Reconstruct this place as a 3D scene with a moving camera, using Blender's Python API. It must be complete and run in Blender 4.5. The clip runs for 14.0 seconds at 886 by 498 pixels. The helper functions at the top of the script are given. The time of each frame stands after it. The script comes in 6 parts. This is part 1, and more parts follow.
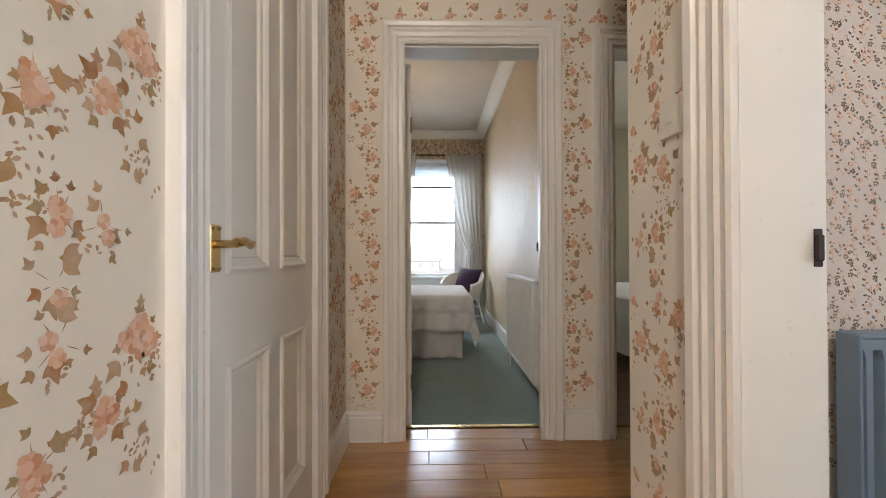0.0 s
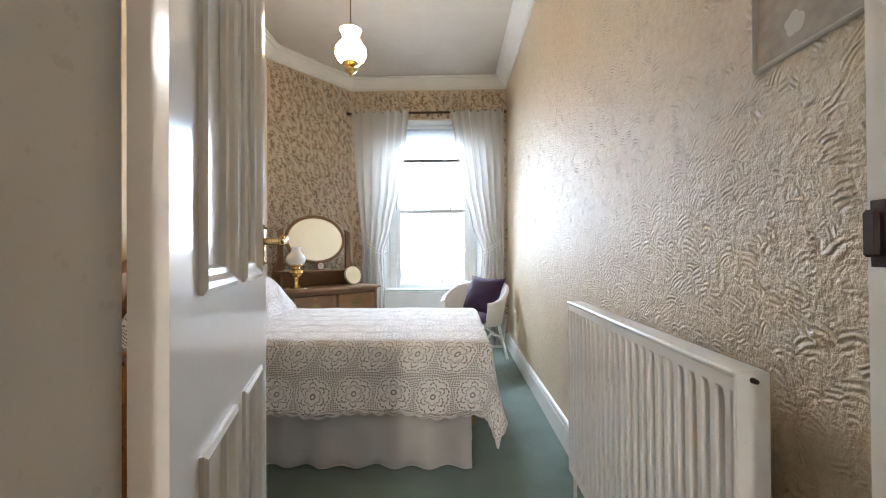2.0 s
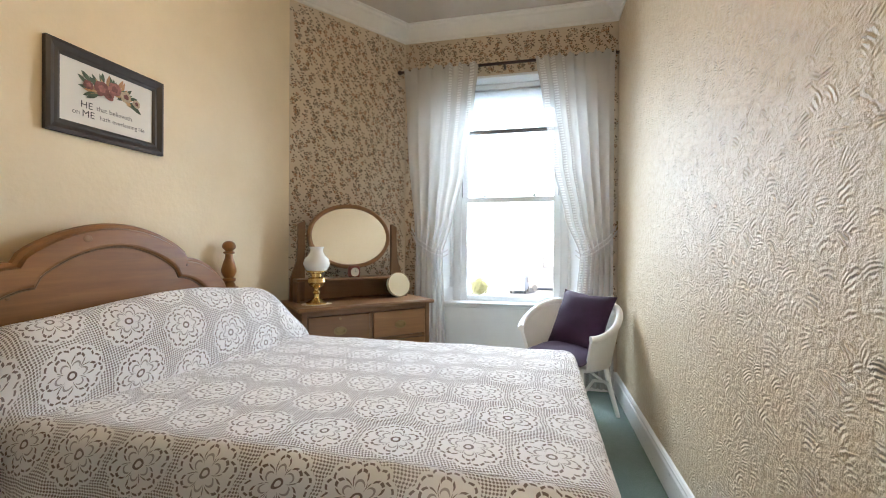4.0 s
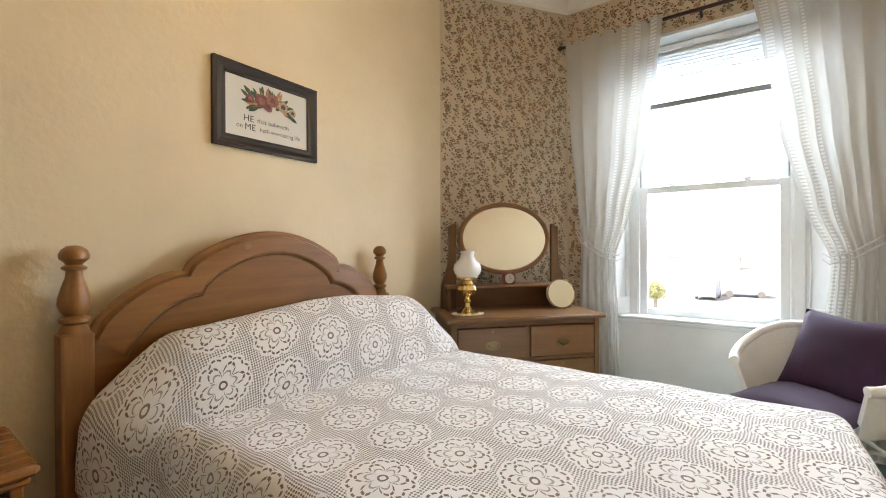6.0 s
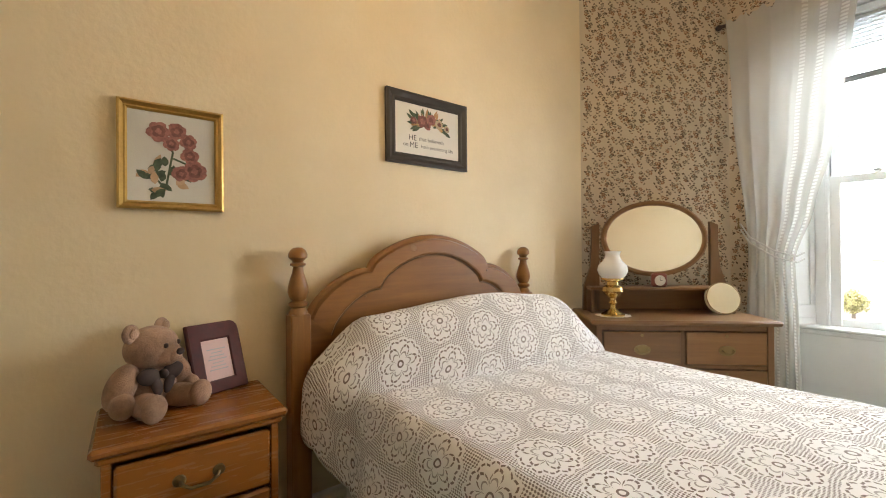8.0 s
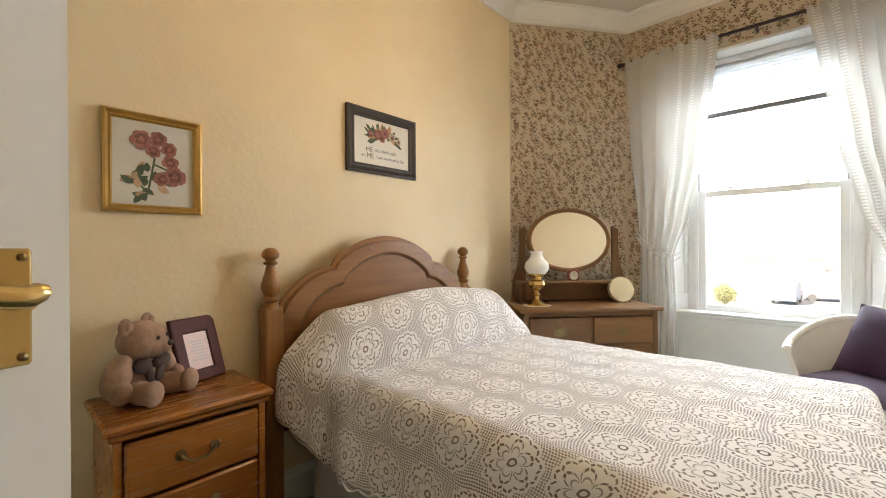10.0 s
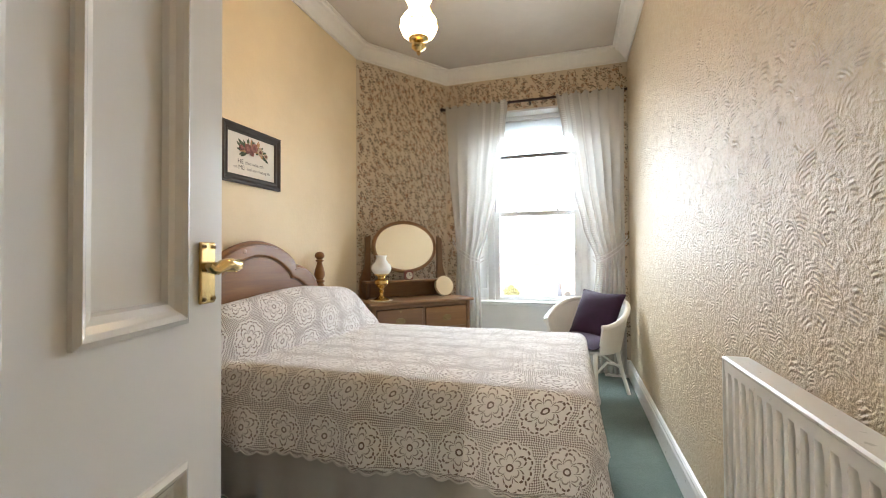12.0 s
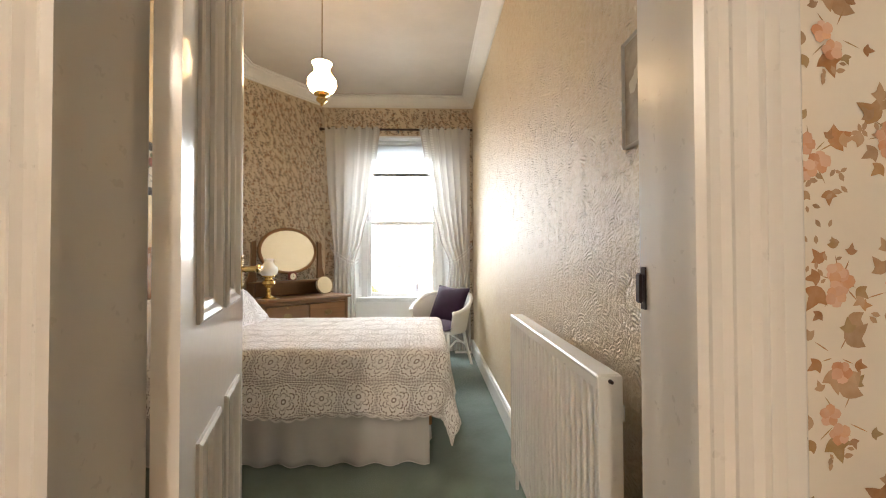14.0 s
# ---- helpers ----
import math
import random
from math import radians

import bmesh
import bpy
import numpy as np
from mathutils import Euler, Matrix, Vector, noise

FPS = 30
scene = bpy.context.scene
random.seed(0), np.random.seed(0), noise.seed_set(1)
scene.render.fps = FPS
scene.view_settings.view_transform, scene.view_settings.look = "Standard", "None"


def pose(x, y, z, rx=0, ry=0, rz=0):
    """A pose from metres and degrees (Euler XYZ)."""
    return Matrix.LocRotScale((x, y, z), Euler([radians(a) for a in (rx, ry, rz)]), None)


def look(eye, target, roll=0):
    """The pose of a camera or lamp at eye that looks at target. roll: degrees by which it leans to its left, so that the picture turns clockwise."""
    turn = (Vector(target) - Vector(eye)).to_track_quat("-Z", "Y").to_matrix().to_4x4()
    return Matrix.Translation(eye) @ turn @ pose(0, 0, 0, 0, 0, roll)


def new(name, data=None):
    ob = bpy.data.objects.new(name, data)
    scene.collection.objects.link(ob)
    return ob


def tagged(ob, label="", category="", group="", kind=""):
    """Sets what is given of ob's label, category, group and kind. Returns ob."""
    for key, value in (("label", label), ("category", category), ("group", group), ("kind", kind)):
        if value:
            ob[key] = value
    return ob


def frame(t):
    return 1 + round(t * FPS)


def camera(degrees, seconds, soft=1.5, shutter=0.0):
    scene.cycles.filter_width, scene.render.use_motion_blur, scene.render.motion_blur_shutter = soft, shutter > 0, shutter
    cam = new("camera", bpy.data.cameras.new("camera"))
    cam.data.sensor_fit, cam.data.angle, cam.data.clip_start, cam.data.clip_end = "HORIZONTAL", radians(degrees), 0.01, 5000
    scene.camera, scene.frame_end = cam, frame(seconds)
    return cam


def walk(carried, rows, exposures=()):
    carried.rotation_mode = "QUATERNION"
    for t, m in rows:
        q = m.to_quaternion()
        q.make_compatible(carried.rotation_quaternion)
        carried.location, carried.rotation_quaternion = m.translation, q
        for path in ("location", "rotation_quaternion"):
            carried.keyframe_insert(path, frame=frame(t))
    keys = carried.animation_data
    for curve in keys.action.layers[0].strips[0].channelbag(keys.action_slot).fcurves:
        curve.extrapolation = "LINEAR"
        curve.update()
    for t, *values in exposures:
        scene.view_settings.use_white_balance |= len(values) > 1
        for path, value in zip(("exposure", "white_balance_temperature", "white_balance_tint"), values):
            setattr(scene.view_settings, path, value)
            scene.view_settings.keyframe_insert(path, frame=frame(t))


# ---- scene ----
import functools

cam = camera(94.2, 14.0, 1.0)
PATH = [
    (0, (-0.019, 0.005, 1.004), (0.018, 2.004, 1.021), -0.2),
    (0.5, (0.047, 0.524, 1.004), (0.069, 2.524, 1.021), -0.2),
    (1, (0.092, 1.046, 1.015), (0.088, 3.046, 1.027), -0.2),
    (1.5, (0.13, 1.528, 1.022), (0.105, 3.528, 1.033), -0.4),
    (2, (0.151, 1.965, 1.019), (0.105, 3.964, 1.035), -0.4),
    (2.5, (0.168, 2.329, 1.036), (0.056, 4.326, 1.047), -0.4),
    (4.8, (0.171, 3.321, 1.072), (-0.522, 5.198, 1.069), 0.1),
    (5, (0.134, 3.357, 1.073), (-0.624, 5.208, 1.074), -0.1),
    (5.5, (0.093, 3.411, 1.08), (-0.865, 5.167, 1.079), -0.3),
    (6, (0.059, 3.422, 1.09), (-1.095, 5.055, 1.083), -0.2),
    (6.5, (0.05, 3.409, 1.081), (-1.285, 4.899, 1.08), -0.3),
    (7, (0.042, 3.377, 1.083), (-1.439, 4.722, 1.082), -0.4),
    (7.5, (0.058, 3.328, 1.084), (-1.516, 4.562, 1.09), -0.5),
    (7.7, (0.067, 3.309, 1.082), (-1.527, 4.517, 1.091), -0.5),
    (9.8, (0.165, 3.044, 1.089), (-1.25, 4.457, 1.089), -0.3),
    (10, (0.189, 3.012, 1.09), (-1.161, 4.488, 1.089), -0.4),
    (10.5, (0.246, 2.916, 1.086), (-0.922, 4.54, 1.091), -0.5),
    (11, (0.258, 2.802, 1.071), (-0.707, 4.553, 1.092), -0.3),
    (11.5, (0.278, 2.65, 1.064), (-0.506, 4.49, 1.094), -0.3),
    (12, (0.264, 2.462, 1.068), (-0.336, 4.37, 1.1), -0.3),
    (12.5, (0.273, 2.257, 1.072), (-0.175, 4.205, 1.107), -0.2),
    (13, (0.275, 2.057, 1.078), (-0.036, 4.033, 1.113), -0.1),
    (13.5, (0.271, 1.885, 1.077), (0.105, 3.878, 1.118), -0.2),
    (14, (0.235, 1.739, 1.087), (0.305, 3.737, 1.123), -0.2),
]
walk(cam, [(t, look(eye, target, roll)) for t, eye, target, roll in PATH], [(0.0, 0.05, 6300, 12), (0.5, 0.62, 5600, 10), (1.0, 1.0, 5650, 10), (1.5, 1.05, 5700, 10), (2.0, 0.8, 6000, 11), (2.5, 0.6, 6150, 11), (5.0, 0.6, 6200, 10), (7.0, 0.72, 7150, 11), (11.0, 0.74, 7050, 11), (12.5, 0.7, 6600, 11), (13.5, 0.7, 7450, 12), (14.0, 0.72, 7250, 14)])

# ---- world, sun, lights ----
world = bpy.data.worlds.new("sky")
scene.world = world
world.use_nodes = True
wn = world.node_tree
sky = wn.nodes.new("ShaderNodeTexSky")
sky.sky_type = "NISHITA"
sky.sun_disc = False
sky.sun_elevation = radians(42)
sky.sun_rotation = radians(150)
sky.air_density, sky.dust_density = 1.0, 3.0
bg = wn.nodes["Background"]
bg.inputs["Strength"].default_value = 0.15
wn.links.new(sky.outputs["Color"], bg.inputs["Color"])

sun_data = bpy.data.lights.new("sun", "SUN")
sun_data.energy, sun_data.angle, sun_data.color = 5.0, radians(2), (1.0, 0.95, 0.86)
sun = new("sun", sun_data)
sun.matrix_world = look((0, 0, 20), (0.36, 0.64, 19.33))


def window_light(name, centre, target, sx, sy, watts, colour):
    """Skylight that enters by one window opening."""
    d = bpy.data.lights.new(name, "AREA")
    d.shape, d.size, d.size_y, d.energy, d.color = "RECTANGLE", sx, sy, watts, colour
    ob = new(name, d)
    ob.matrix_world = look(centre, target)
    return ob


DAY = (0.76, 0.885, 1.0)
window_light("daylight_bedroom", (-0.075, 7.05, 1.85), (-0.075, 5.0, 1.15), 1.5, 1.6, 90, DAY)
window_light("daylight_second_room", (4.85, 6.45, 1.7), (3.9, 4.0, 1.0), 0.6, 1.7, 150, DAY)
window_light("daylight_side_room", (3.75, -0.6, 1.6), (1.0, 0.3, 1.1), 1.2, 1.6, 45, DAY)

# ---- materials ----


def nodes_of(name):
    m = bpy.data.materials.new(name)
    m.use_nodes = True
    return m, m.node_tree, m.node_tree.nodes["Principled BSDF"]


def add(nt, kind, **values):
    n = nt.nodes.new(kind)
    for k, v in values.items():
        n.inputs[k.replace("_", " ")].default_value = v
    return n


def ramp(nt, fac, stops):
    n = nt.nodes.new("ShaderNodeValToRGB")
    e = n.color_ramp.elements
    while len(e) < len(stops):
        e.new(0.5)
    for i, (p, c) in enumerate(stops):
        e[i].position = p
        e[i].color = (*c, 1)
    nt.links.new(fac, n.inputs["Fac"])
    return n.outputs["Color"]


def maths(nt, op, a, b=None, c=None):
    n = nt.nodes.new("ShaderNodeMath")
    n.operation = op
    for i, v in enumerate((a, b, c)):
        if v is None:
            continue
        if isinstance(v, (int, float)):
            n.inputs[i].default_value = v
        else:
            nt.links.new(v, n.inputs[i])
    return n.outputs[0]


def blend(nt, fac, a, b, how="MIX"):
    n = nt.nodes.new("ShaderNodeMixRGB")
    n.blend_type = how
    for i, v in enumerate((fac, a, b)):
        if isinstance(v, (int, float)):
            n.inputs[i].default_value = v
        elif isinstance(v, tuple):
            n.inputs[i].default_value = (*v, 1)
        else:
            nt.links.new(v, n.inputs[i])
    return n.outputs[0]


def coords(nt, which="Object", scale=(1, 1, 1), rot=(0, 0, 0)):
    tc = nt.nodes.new("ShaderNodeTexCoord")
    mp = nt.nodes.new("ShaderNodeMapping")
    mp.inputs["Scale"].default_value = scale
    mp.inputs["Rotation"].default_value = rot
    nt.links.new(tc.outputs[which], mp.inputs["Vector"])
    return mp.outputs["Vector"]


def noise_of(nt, vec, scale, detail=4.0, rough=0.6):
    n = add(nt, "ShaderNodeTexNoise", Scale=scale, Detail=detail, Roughness=rough)
    nt.links.new(vec, n.inputs["Vector"])
    return n.outputs["Fac"]


def bump(nt, height, strength, distance, bsdf):
    n = add(nt, "ShaderNodeBump", Strength=strength, Distance=distance)
    nt.links.new(height, n.inputs["Height"])
    nt.links.new(n.outputs["Normal"], bsdf.inputs["Normal"])


def mat(name, col, rough=0.5, metal=0.0, var=0.10, scale=3.0, fine=40.0, relief=0.2, depth=0.001, sheen=0.0):
    """A plain surface with stains at a large scale, grain at a small one and fine relief."""
    m, nt, b = nodes_of(name)
    v = coords(nt)
    big, small = noise_of(nt, v, scale), noise_of(nt, v, fine)
    dark = tuple(c * (1 - 1.6 * var) for c in col)
    light = tuple(min(1, c * (1 + 0.7 * var)) for c in col)
    c1 = ramp(nt, big, [(0.3, dark), (0.7, light)])
    c2 = blend(nt, 0.35 * min(1, var * 6), c1, ramp(nt, small, [(0.3, dark), (0.7, light)]))
    nt.links.new(c2, b.inputs["Base Color"])
    nt.links.new(maths(nt, "MULTIPLY_ADD", small, 0.16, max(0.02, rough - 0.08)), b.inputs["Roughness"])
    b.inputs["Metallic"].default_value = metal
    if sheen:
        b.inputs["Sheen Weight"].default_value = sheen
    bump(nt, small, relief, depth, b)
    return m


def wood(name, light, dark, rough=0.4, axis="x", grain=14.0, coat=0.0, ringed=0.28):
    """Timber with grain along one axis, knots, and a random shade for each piece."""
    m, nt, b = nodes_of(name)
    k = {"x": (0.7, 9, 9), "y": (9, 0.7, 9), "z": (9, 9, 0.7)}[axis]
    v = coords(nt, "Object", k)
    info = nt.nodes.new("ShaderNodeObjectInfo")
    shift = nt.nodes.new("ShaderNodeVectorMath")
    nt.links.new(v, shift.inputs[0])
    wide = nt.nodes.new("ShaderNodeCombineXYZ")
    for i in range(3):
        nt.links.new(maths(nt, "MULTIPLY", info.outputs["Random"], 37.0), wide.inputs[i])
    nt.links.new(wide.outputs[0], shift.inputs[1])
    v2 = shift.outputs[0]
    long_grain = noise_of(nt, v2, grain * 0.25, 6.0, 0.65)
    rings = maths(nt, "FRACT", maths(nt, "MULTIPLY", noise_of(nt, v2, 0.8, 2.0), 7.0))
    fine = noise_of(nt, v2, grain * 2.2, 3.0)
    c = ramp(nt, long_grain, [(0.25, dark), (0.72, light)])
    c = blend(nt, maths(nt, "MULTIPLY", rings, ringed), c, dark)
    c = blend(nt, maths(nt, "MULTIPLY", fine, 0.22), c, dark)
    tone = maths(nt, "MULTIPLY_ADD", info.outputs["Random"], 0.35, 0.82)
    c = blend(nt, 1.0, c, tone, "MULTIPLY")
    nt.links.new(c, b.inputs["Base Color"])
    nt.links.new(maths(nt, "MULTIPLY_ADD", fine, 0.2, rough - 0.1), b.inputs["Roughness"])
    b.inputs["Coat Weight"].default_value = coat
    b.inputs["Coat Roughness"].default_value = 0.12
    bump(nt, fine, 0.15, 0.001, b)
    return m


WHITE = mat("white_gloss_paint", (0.80, 0.785, 0.75), 0.30, var=0.012, relief=0.012, depth=0.0005)
DOORPAINT = mat("cream_white_door_paint", (0.83, 0.81, 0.765), 0.15, var=0.015, relief=0.012, depth=0.0005)
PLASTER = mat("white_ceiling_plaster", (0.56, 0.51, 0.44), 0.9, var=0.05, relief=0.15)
CORNICE = mat("white_cornice_paint", (0.76, 0.74, 0.69), 0.8, var=0.04, relief=0.1)
PAPER_HALL = mat("cream_wallpaper_ground", (0.82, 0.765, 0.67), 0.75, var=0.06, scale=2.0, fine=90, relief=0.1)
PAPER_SPRIG = mat("beige_wallpaper_ground", (0.60, 0.495, 0.365), 0.75, var=0.08, scale=2.0, fine=90, relief=0.1)
PAPER_ROSE = mat("pinkish_wallpaper_ground", (0.66, 0.56, 0.50), 0.75, var=0.08, fine=90, relief=0.1)


def print_mat(name, tones, rough=0.75):
    """Printed colour: each petal or leaf takes its own tone, with watery blots inside it."""
    m, nt, b = nodes_of(name)
    geo = nt.nodes.new("ShaderNodeNewGeometry")
    v = coords(nt)
    n = len(tones) - 1
    c = ramp(nt, geo.outputs["Random Per Island"], [(i / n, t) for i, t in enumerate(tones)])
    blot = noise_of(nt, v, 45, 4.0)
    pale = tuple(0.45 * k + 0.55 * g for k, g in zip(tones[-1], (0.82, 0.765, 0.67)))
    c = blend(nt, ramp(nt, blot, [(0.35, (0, 0, 0)), (0.75, (0.34, 0.34, 0.34))]), c, pale)
    nt.links.new(c, b.inputs["Base Color"])
    b.inputs["Roughness"].default_value = rough
    bump(nt, noise_of(nt, v, 90), 0.1, 0.001, b)
    return m


PETAL = print_mat("peach_flower_print", [(0.54, 0.22, 0.10), (0.65, 0.33, 0.18), (0.72, 0.43, 0.27)])
PETAL2 = print_mat("pale_peach_flower_print", [(0.62, 0.33, 0.20), (0.70, 0.43, 0.30), (0.76, 0.53, 0.40)])
LEAF = print_mat("brown_green_leaf_print", [(0.29, 0.13, 0.04), (0.44, 0.20, 0.065), (0.31, 0.22, 0.085), (0.52, 0.27, 0.10)])
LEAF2 = print_mat("pale_leaf_print", [(0.34, 0.21, 0.11), (0.45, 0.28, 0.15), (0.52, 0.33, 0.19)])
SPRIG = mat("brown_sprig_print", (0.13, 0.08, 0.045), 0.75, var=0.3, scale=14, fine=60, relief=0.05)
SPRIG2 = mat("grey_sprig_print", (0.25, 0.195, 0.135), 0.75, var=0.3, scale=14, fine=60, relief=0.05)
SPRIG3 = mat("rust_sprig_print", (0.33, 0.165, 0.08), 0.75, var=0.3, scale=14, fine=60, relief=0.05)
CARPET = mat("green_carpet", (0.115, 0.18, 0.155), 0.95, var=0.22, scale=5, fine=260, relief=0.9, depth=0.004, sheen=0.3)
BRASS = mat("polished_brass", (0.72, 0.52, 0.22), 0.22, 1.0, var=0.08, relief=0.03)
OLDBRASS = mat("dull_brass", (0.30, 0.21, 0.10), 0.38, 1.0, var=0.15, relief=0.06)
BLACKIRON = mat("dark_iron", (0.05, 0.032, 0.028), 0.45, 0.6, var=0.2)
PINE = wood("honey_pine", (0.36, 0.158, 0.040), (0.21, 0.082, 0.020), 0.36, "y")
PINE_X = wood("honey_pine_upright", (0.36, 0.165, 0.042), (0.21, 0.085, 0.022), 0.36, "z")
ORANGEPINE = wood("varnished_orange_pine", (0.36, 0.130, 0.023), (0.29, 0.100, 0.018), 0.26, "y", grain=5.0, coat=0.4, ringed=0.06)
OAK = wood("old_satin_oak", (0.28, 0.14, 0.052), (0.18, 0.084, 0.030), 0.42, "x")
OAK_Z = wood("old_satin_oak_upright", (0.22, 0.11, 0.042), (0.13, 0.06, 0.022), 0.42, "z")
BOARDS = wood("varnished_floorboards", (0.52, 0.27, 0.075), (0.31, 0.135, 0.035), 0.22, "x", coat=0.6)
DARKBOARDS = wood("brown_floorboards", (0.20, 0.10, 0.05), (0.11, 0.05, 0.025), 0.35, "x", coat=0.2)
BLACKFRAME = mat("dark_brown_frame", (0.035, 0.025, 0.02), 0.45, var=0.2, relief=0.3)
GOLD = mat("gilt_frame", (0.55, 0.34, 0.10), 0.35, 0.7, var=0.2, fine=120, relief=0.3)
MOUNT = mat("cream_picture_mount", (0.72, 0.68, 0.60), 0.7, var=0.05)
LINEN = mat("grey_linen_mount", (0.60, 0.57, 0.50), 0.8, var=0.06, fine=220, relief=0.4)
ROSEPINK = mat("dusky_pink_petals", (0.38, 0.15, 0.12), 0.7, var=0.4, scale=40, fine=120)
ROSERED = mat("dark_red_petals", (0.22, 0.085, 0.065), 0.7, var=0.4, scale=40, fine=120)
YELLOWPETAL = mat("pale_cream_petals", (0.52, 0.40, 0.26), 0.7, var=0.3, scale=40, fine=120)
PICLEAF = mat("dark_green_leaves", (0.08, 0.11, 0.06), 0.7, var=0.4, scale=40, fine=120)
INK = mat("dark_ink", (0.06, 0.05, 0.045), 0.7, var=0.1)
GREYINK = mat("grey_print", (0.40, 0.37, 0.34), 0.7, var=0.2)
PURPLE = mat("purple_velvet", (0.030, 0.006, 0.032), 0.85, var=0.25, scale=12, fine=200, relief=0.4, sheen=0.02)
PLUM = mat("plum_brown_frame", (0.080, 0.013, 0.011), 0.7, var=0.25, scale=20)
LOOM = mat("white_woven_loom", (0.78, 0.76, 0.72), 0.6, var=0.08, fine=180, relief=0.8, depth=0.003)
CHAIRPAINT = mat("white_chair_paint", (0.80, 0.79, 0.75), 0.35, var=0.05)
TEDDY = mat("fawn_teddy_plush", (0.40, 0.235, 0.15), 0.95, var=0.35, scale=24, fine=330, relief=0.7, depth=0.006, sheen=0.12)
TEDDYDARK = mat("dark_brown_felt", (0.06, 0.035, 0.03), 0.8, var=0.3, fine=200)
RADPAINT = mat("white_radiator_enamel", (0.76, 0.75, 0.71), 0.3, var=0.04, relief=0.05)
BLUERAD = mat("blue_grey_enamel", (0.17, 0.22, 0.28), 0.4, var=0.1)
VALANCE = mat("grey_white_cotton", (0.55, 0.53, 0.51), 0.9, var=0.08, fine=250, relief=0.4, sheen=0.2)
MATTRESS = mat("white_cotton", (0.74, 0.72, 0.70), 0.9, var=0.05, fine=250, relief=0.3)
PLASTIC = mat("white_switch_plastic", (0.78, 0.74, 0.66), 0.3, var=0.03)
CLOCKRED = mat("red_brown_clock_case", (0.22, 0.055, 0.035), 0.4, var=0.2)
CREAM = mat("cream_vellum", (0.74, 0.66, 0.46), 0.5, var=0.06)
DOILY = mat("white_crochet", (0.76, 0.72, 0.62), 0.9, var=0.1, fine=220, relief=0.6)
SILLPAINT = mat("white_window_paint", (0.78, 0.79, 0.79), 0.3, var=0.04)
BLINDPAINT = mat("white_blind_slat", (0.72, 0.75, 0.77), 0.4, var=0.04)
BLINDBAR = mat("grey_blind_rail", (0.16, 0.165, 0.17), 0.4, var=0.05)
ROOM2WALL = mat("olive_cream_paint", (0.46, 0.42, 0.31), 0.85, var=0.06)
BLACKCLOTH = mat("black_leather", (0.02, 0.02, 0.022), 0.4, var=0.2)


def lamp_glass(name, colour, strength):
    m, nt, b = nodes_of(name)
    b.inputs["Base Color"].default_value = (0.8, 0.76, 0.66, 1)
    b.inputs["Roughness"].default_value = 0.2
    b.inputs["Emission Color"].default_value = (*colour, 1)
    b.inputs["Emission Strength"].default_value = strength
    return m


LAMPGLOW = lamp_glass("lit_opal_glass", (1.0, 0.70, 0.38), 26.0)
LAMPGLOW2 = lamp_glass("lit_fluted_glass", (1.0, 0.78, 0.48), 8.0)
HALLGLOW = lamp_glass("lit_hall_globe", (1.0, 0.92, 0.83), 330.0)
OPAL = mat("white_opal_glass", (0.82, 0.81, 0.78), 0.12, var=0.03, relief=0.02)

m, nt, b = nodes_of("silvered_mirror")
b.inputs["Base Color"].default_value = (0.88, 0.88, 0.85, 1)
b.inputs["Metallic"].default_value = 1.0
b.inputs["Roughness"].default_value = 0.10
MIRROR = m

m, nt, b = nodes_of("window_glass")
b.inputs["Base Color"].default_value = (1, 1, 1, 1)
b.inputs["Roughness"].default_value = 0.0
b.inputs["Transmission Weight"].default_value = 1.0
b.inputs["IOR"].default_value = 1.05
GLASS = m

# the cream wall behind the bed: heavy woodchip paper
m, nt, b = nodes_of("cream_textured_wallpaper")
v = coords(nt)
n1, n2 = noise_of(nt, v, 1.6), noise_of(nt, v, 60, 5.0, 0.55)
c = ramp(nt, n1, [(0.3, (0.70, 0.56, 0.35)), (0.7, (0.78, 0.64, 0.42))])
nt.links.new(blend(nt, maths(nt, "MULTIPLY", n2, 0.12), c, (0.55, 0.43, 0.26)), b.inputs["Base Color"])
b.inputs["Roughness"].default_value = 0.62
sw = add(nt, "ShaderNodeTexVoronoi", Scale=34.0)
nt.links.new(v, sw.inputs["Vector"])
bump(nt, maths(nt, "ADD", maths(nt, "MULTIPLY", n2, 1.0), maths(nt, "MULTIPLY", sw.outputs["Distance"], 0.5)), 0.28, 0.005, b)
PAPER_CREAM = m

# the embossed wall: fans of short combed strokes, a pearly surface
m, nt, b = nodes_of("pearly_combed_relief_wallpaper")
v = coords(nt)


def vec(op, *args):
    n = nt.nodes.new("ShaderNodeVectorMath")
    n.operation = op
    for i, a_ in enumerate(args):
        if isinstance(a_, tuple):
            n.inputs[i].default_value = a_
        else:
            nt.links.new(a_, n.inputs[i])
    return n.outputs["Value"] if op in ("LENGTH", "DOT_PRODUCT", "DISTANCE") else n.outputs[0]


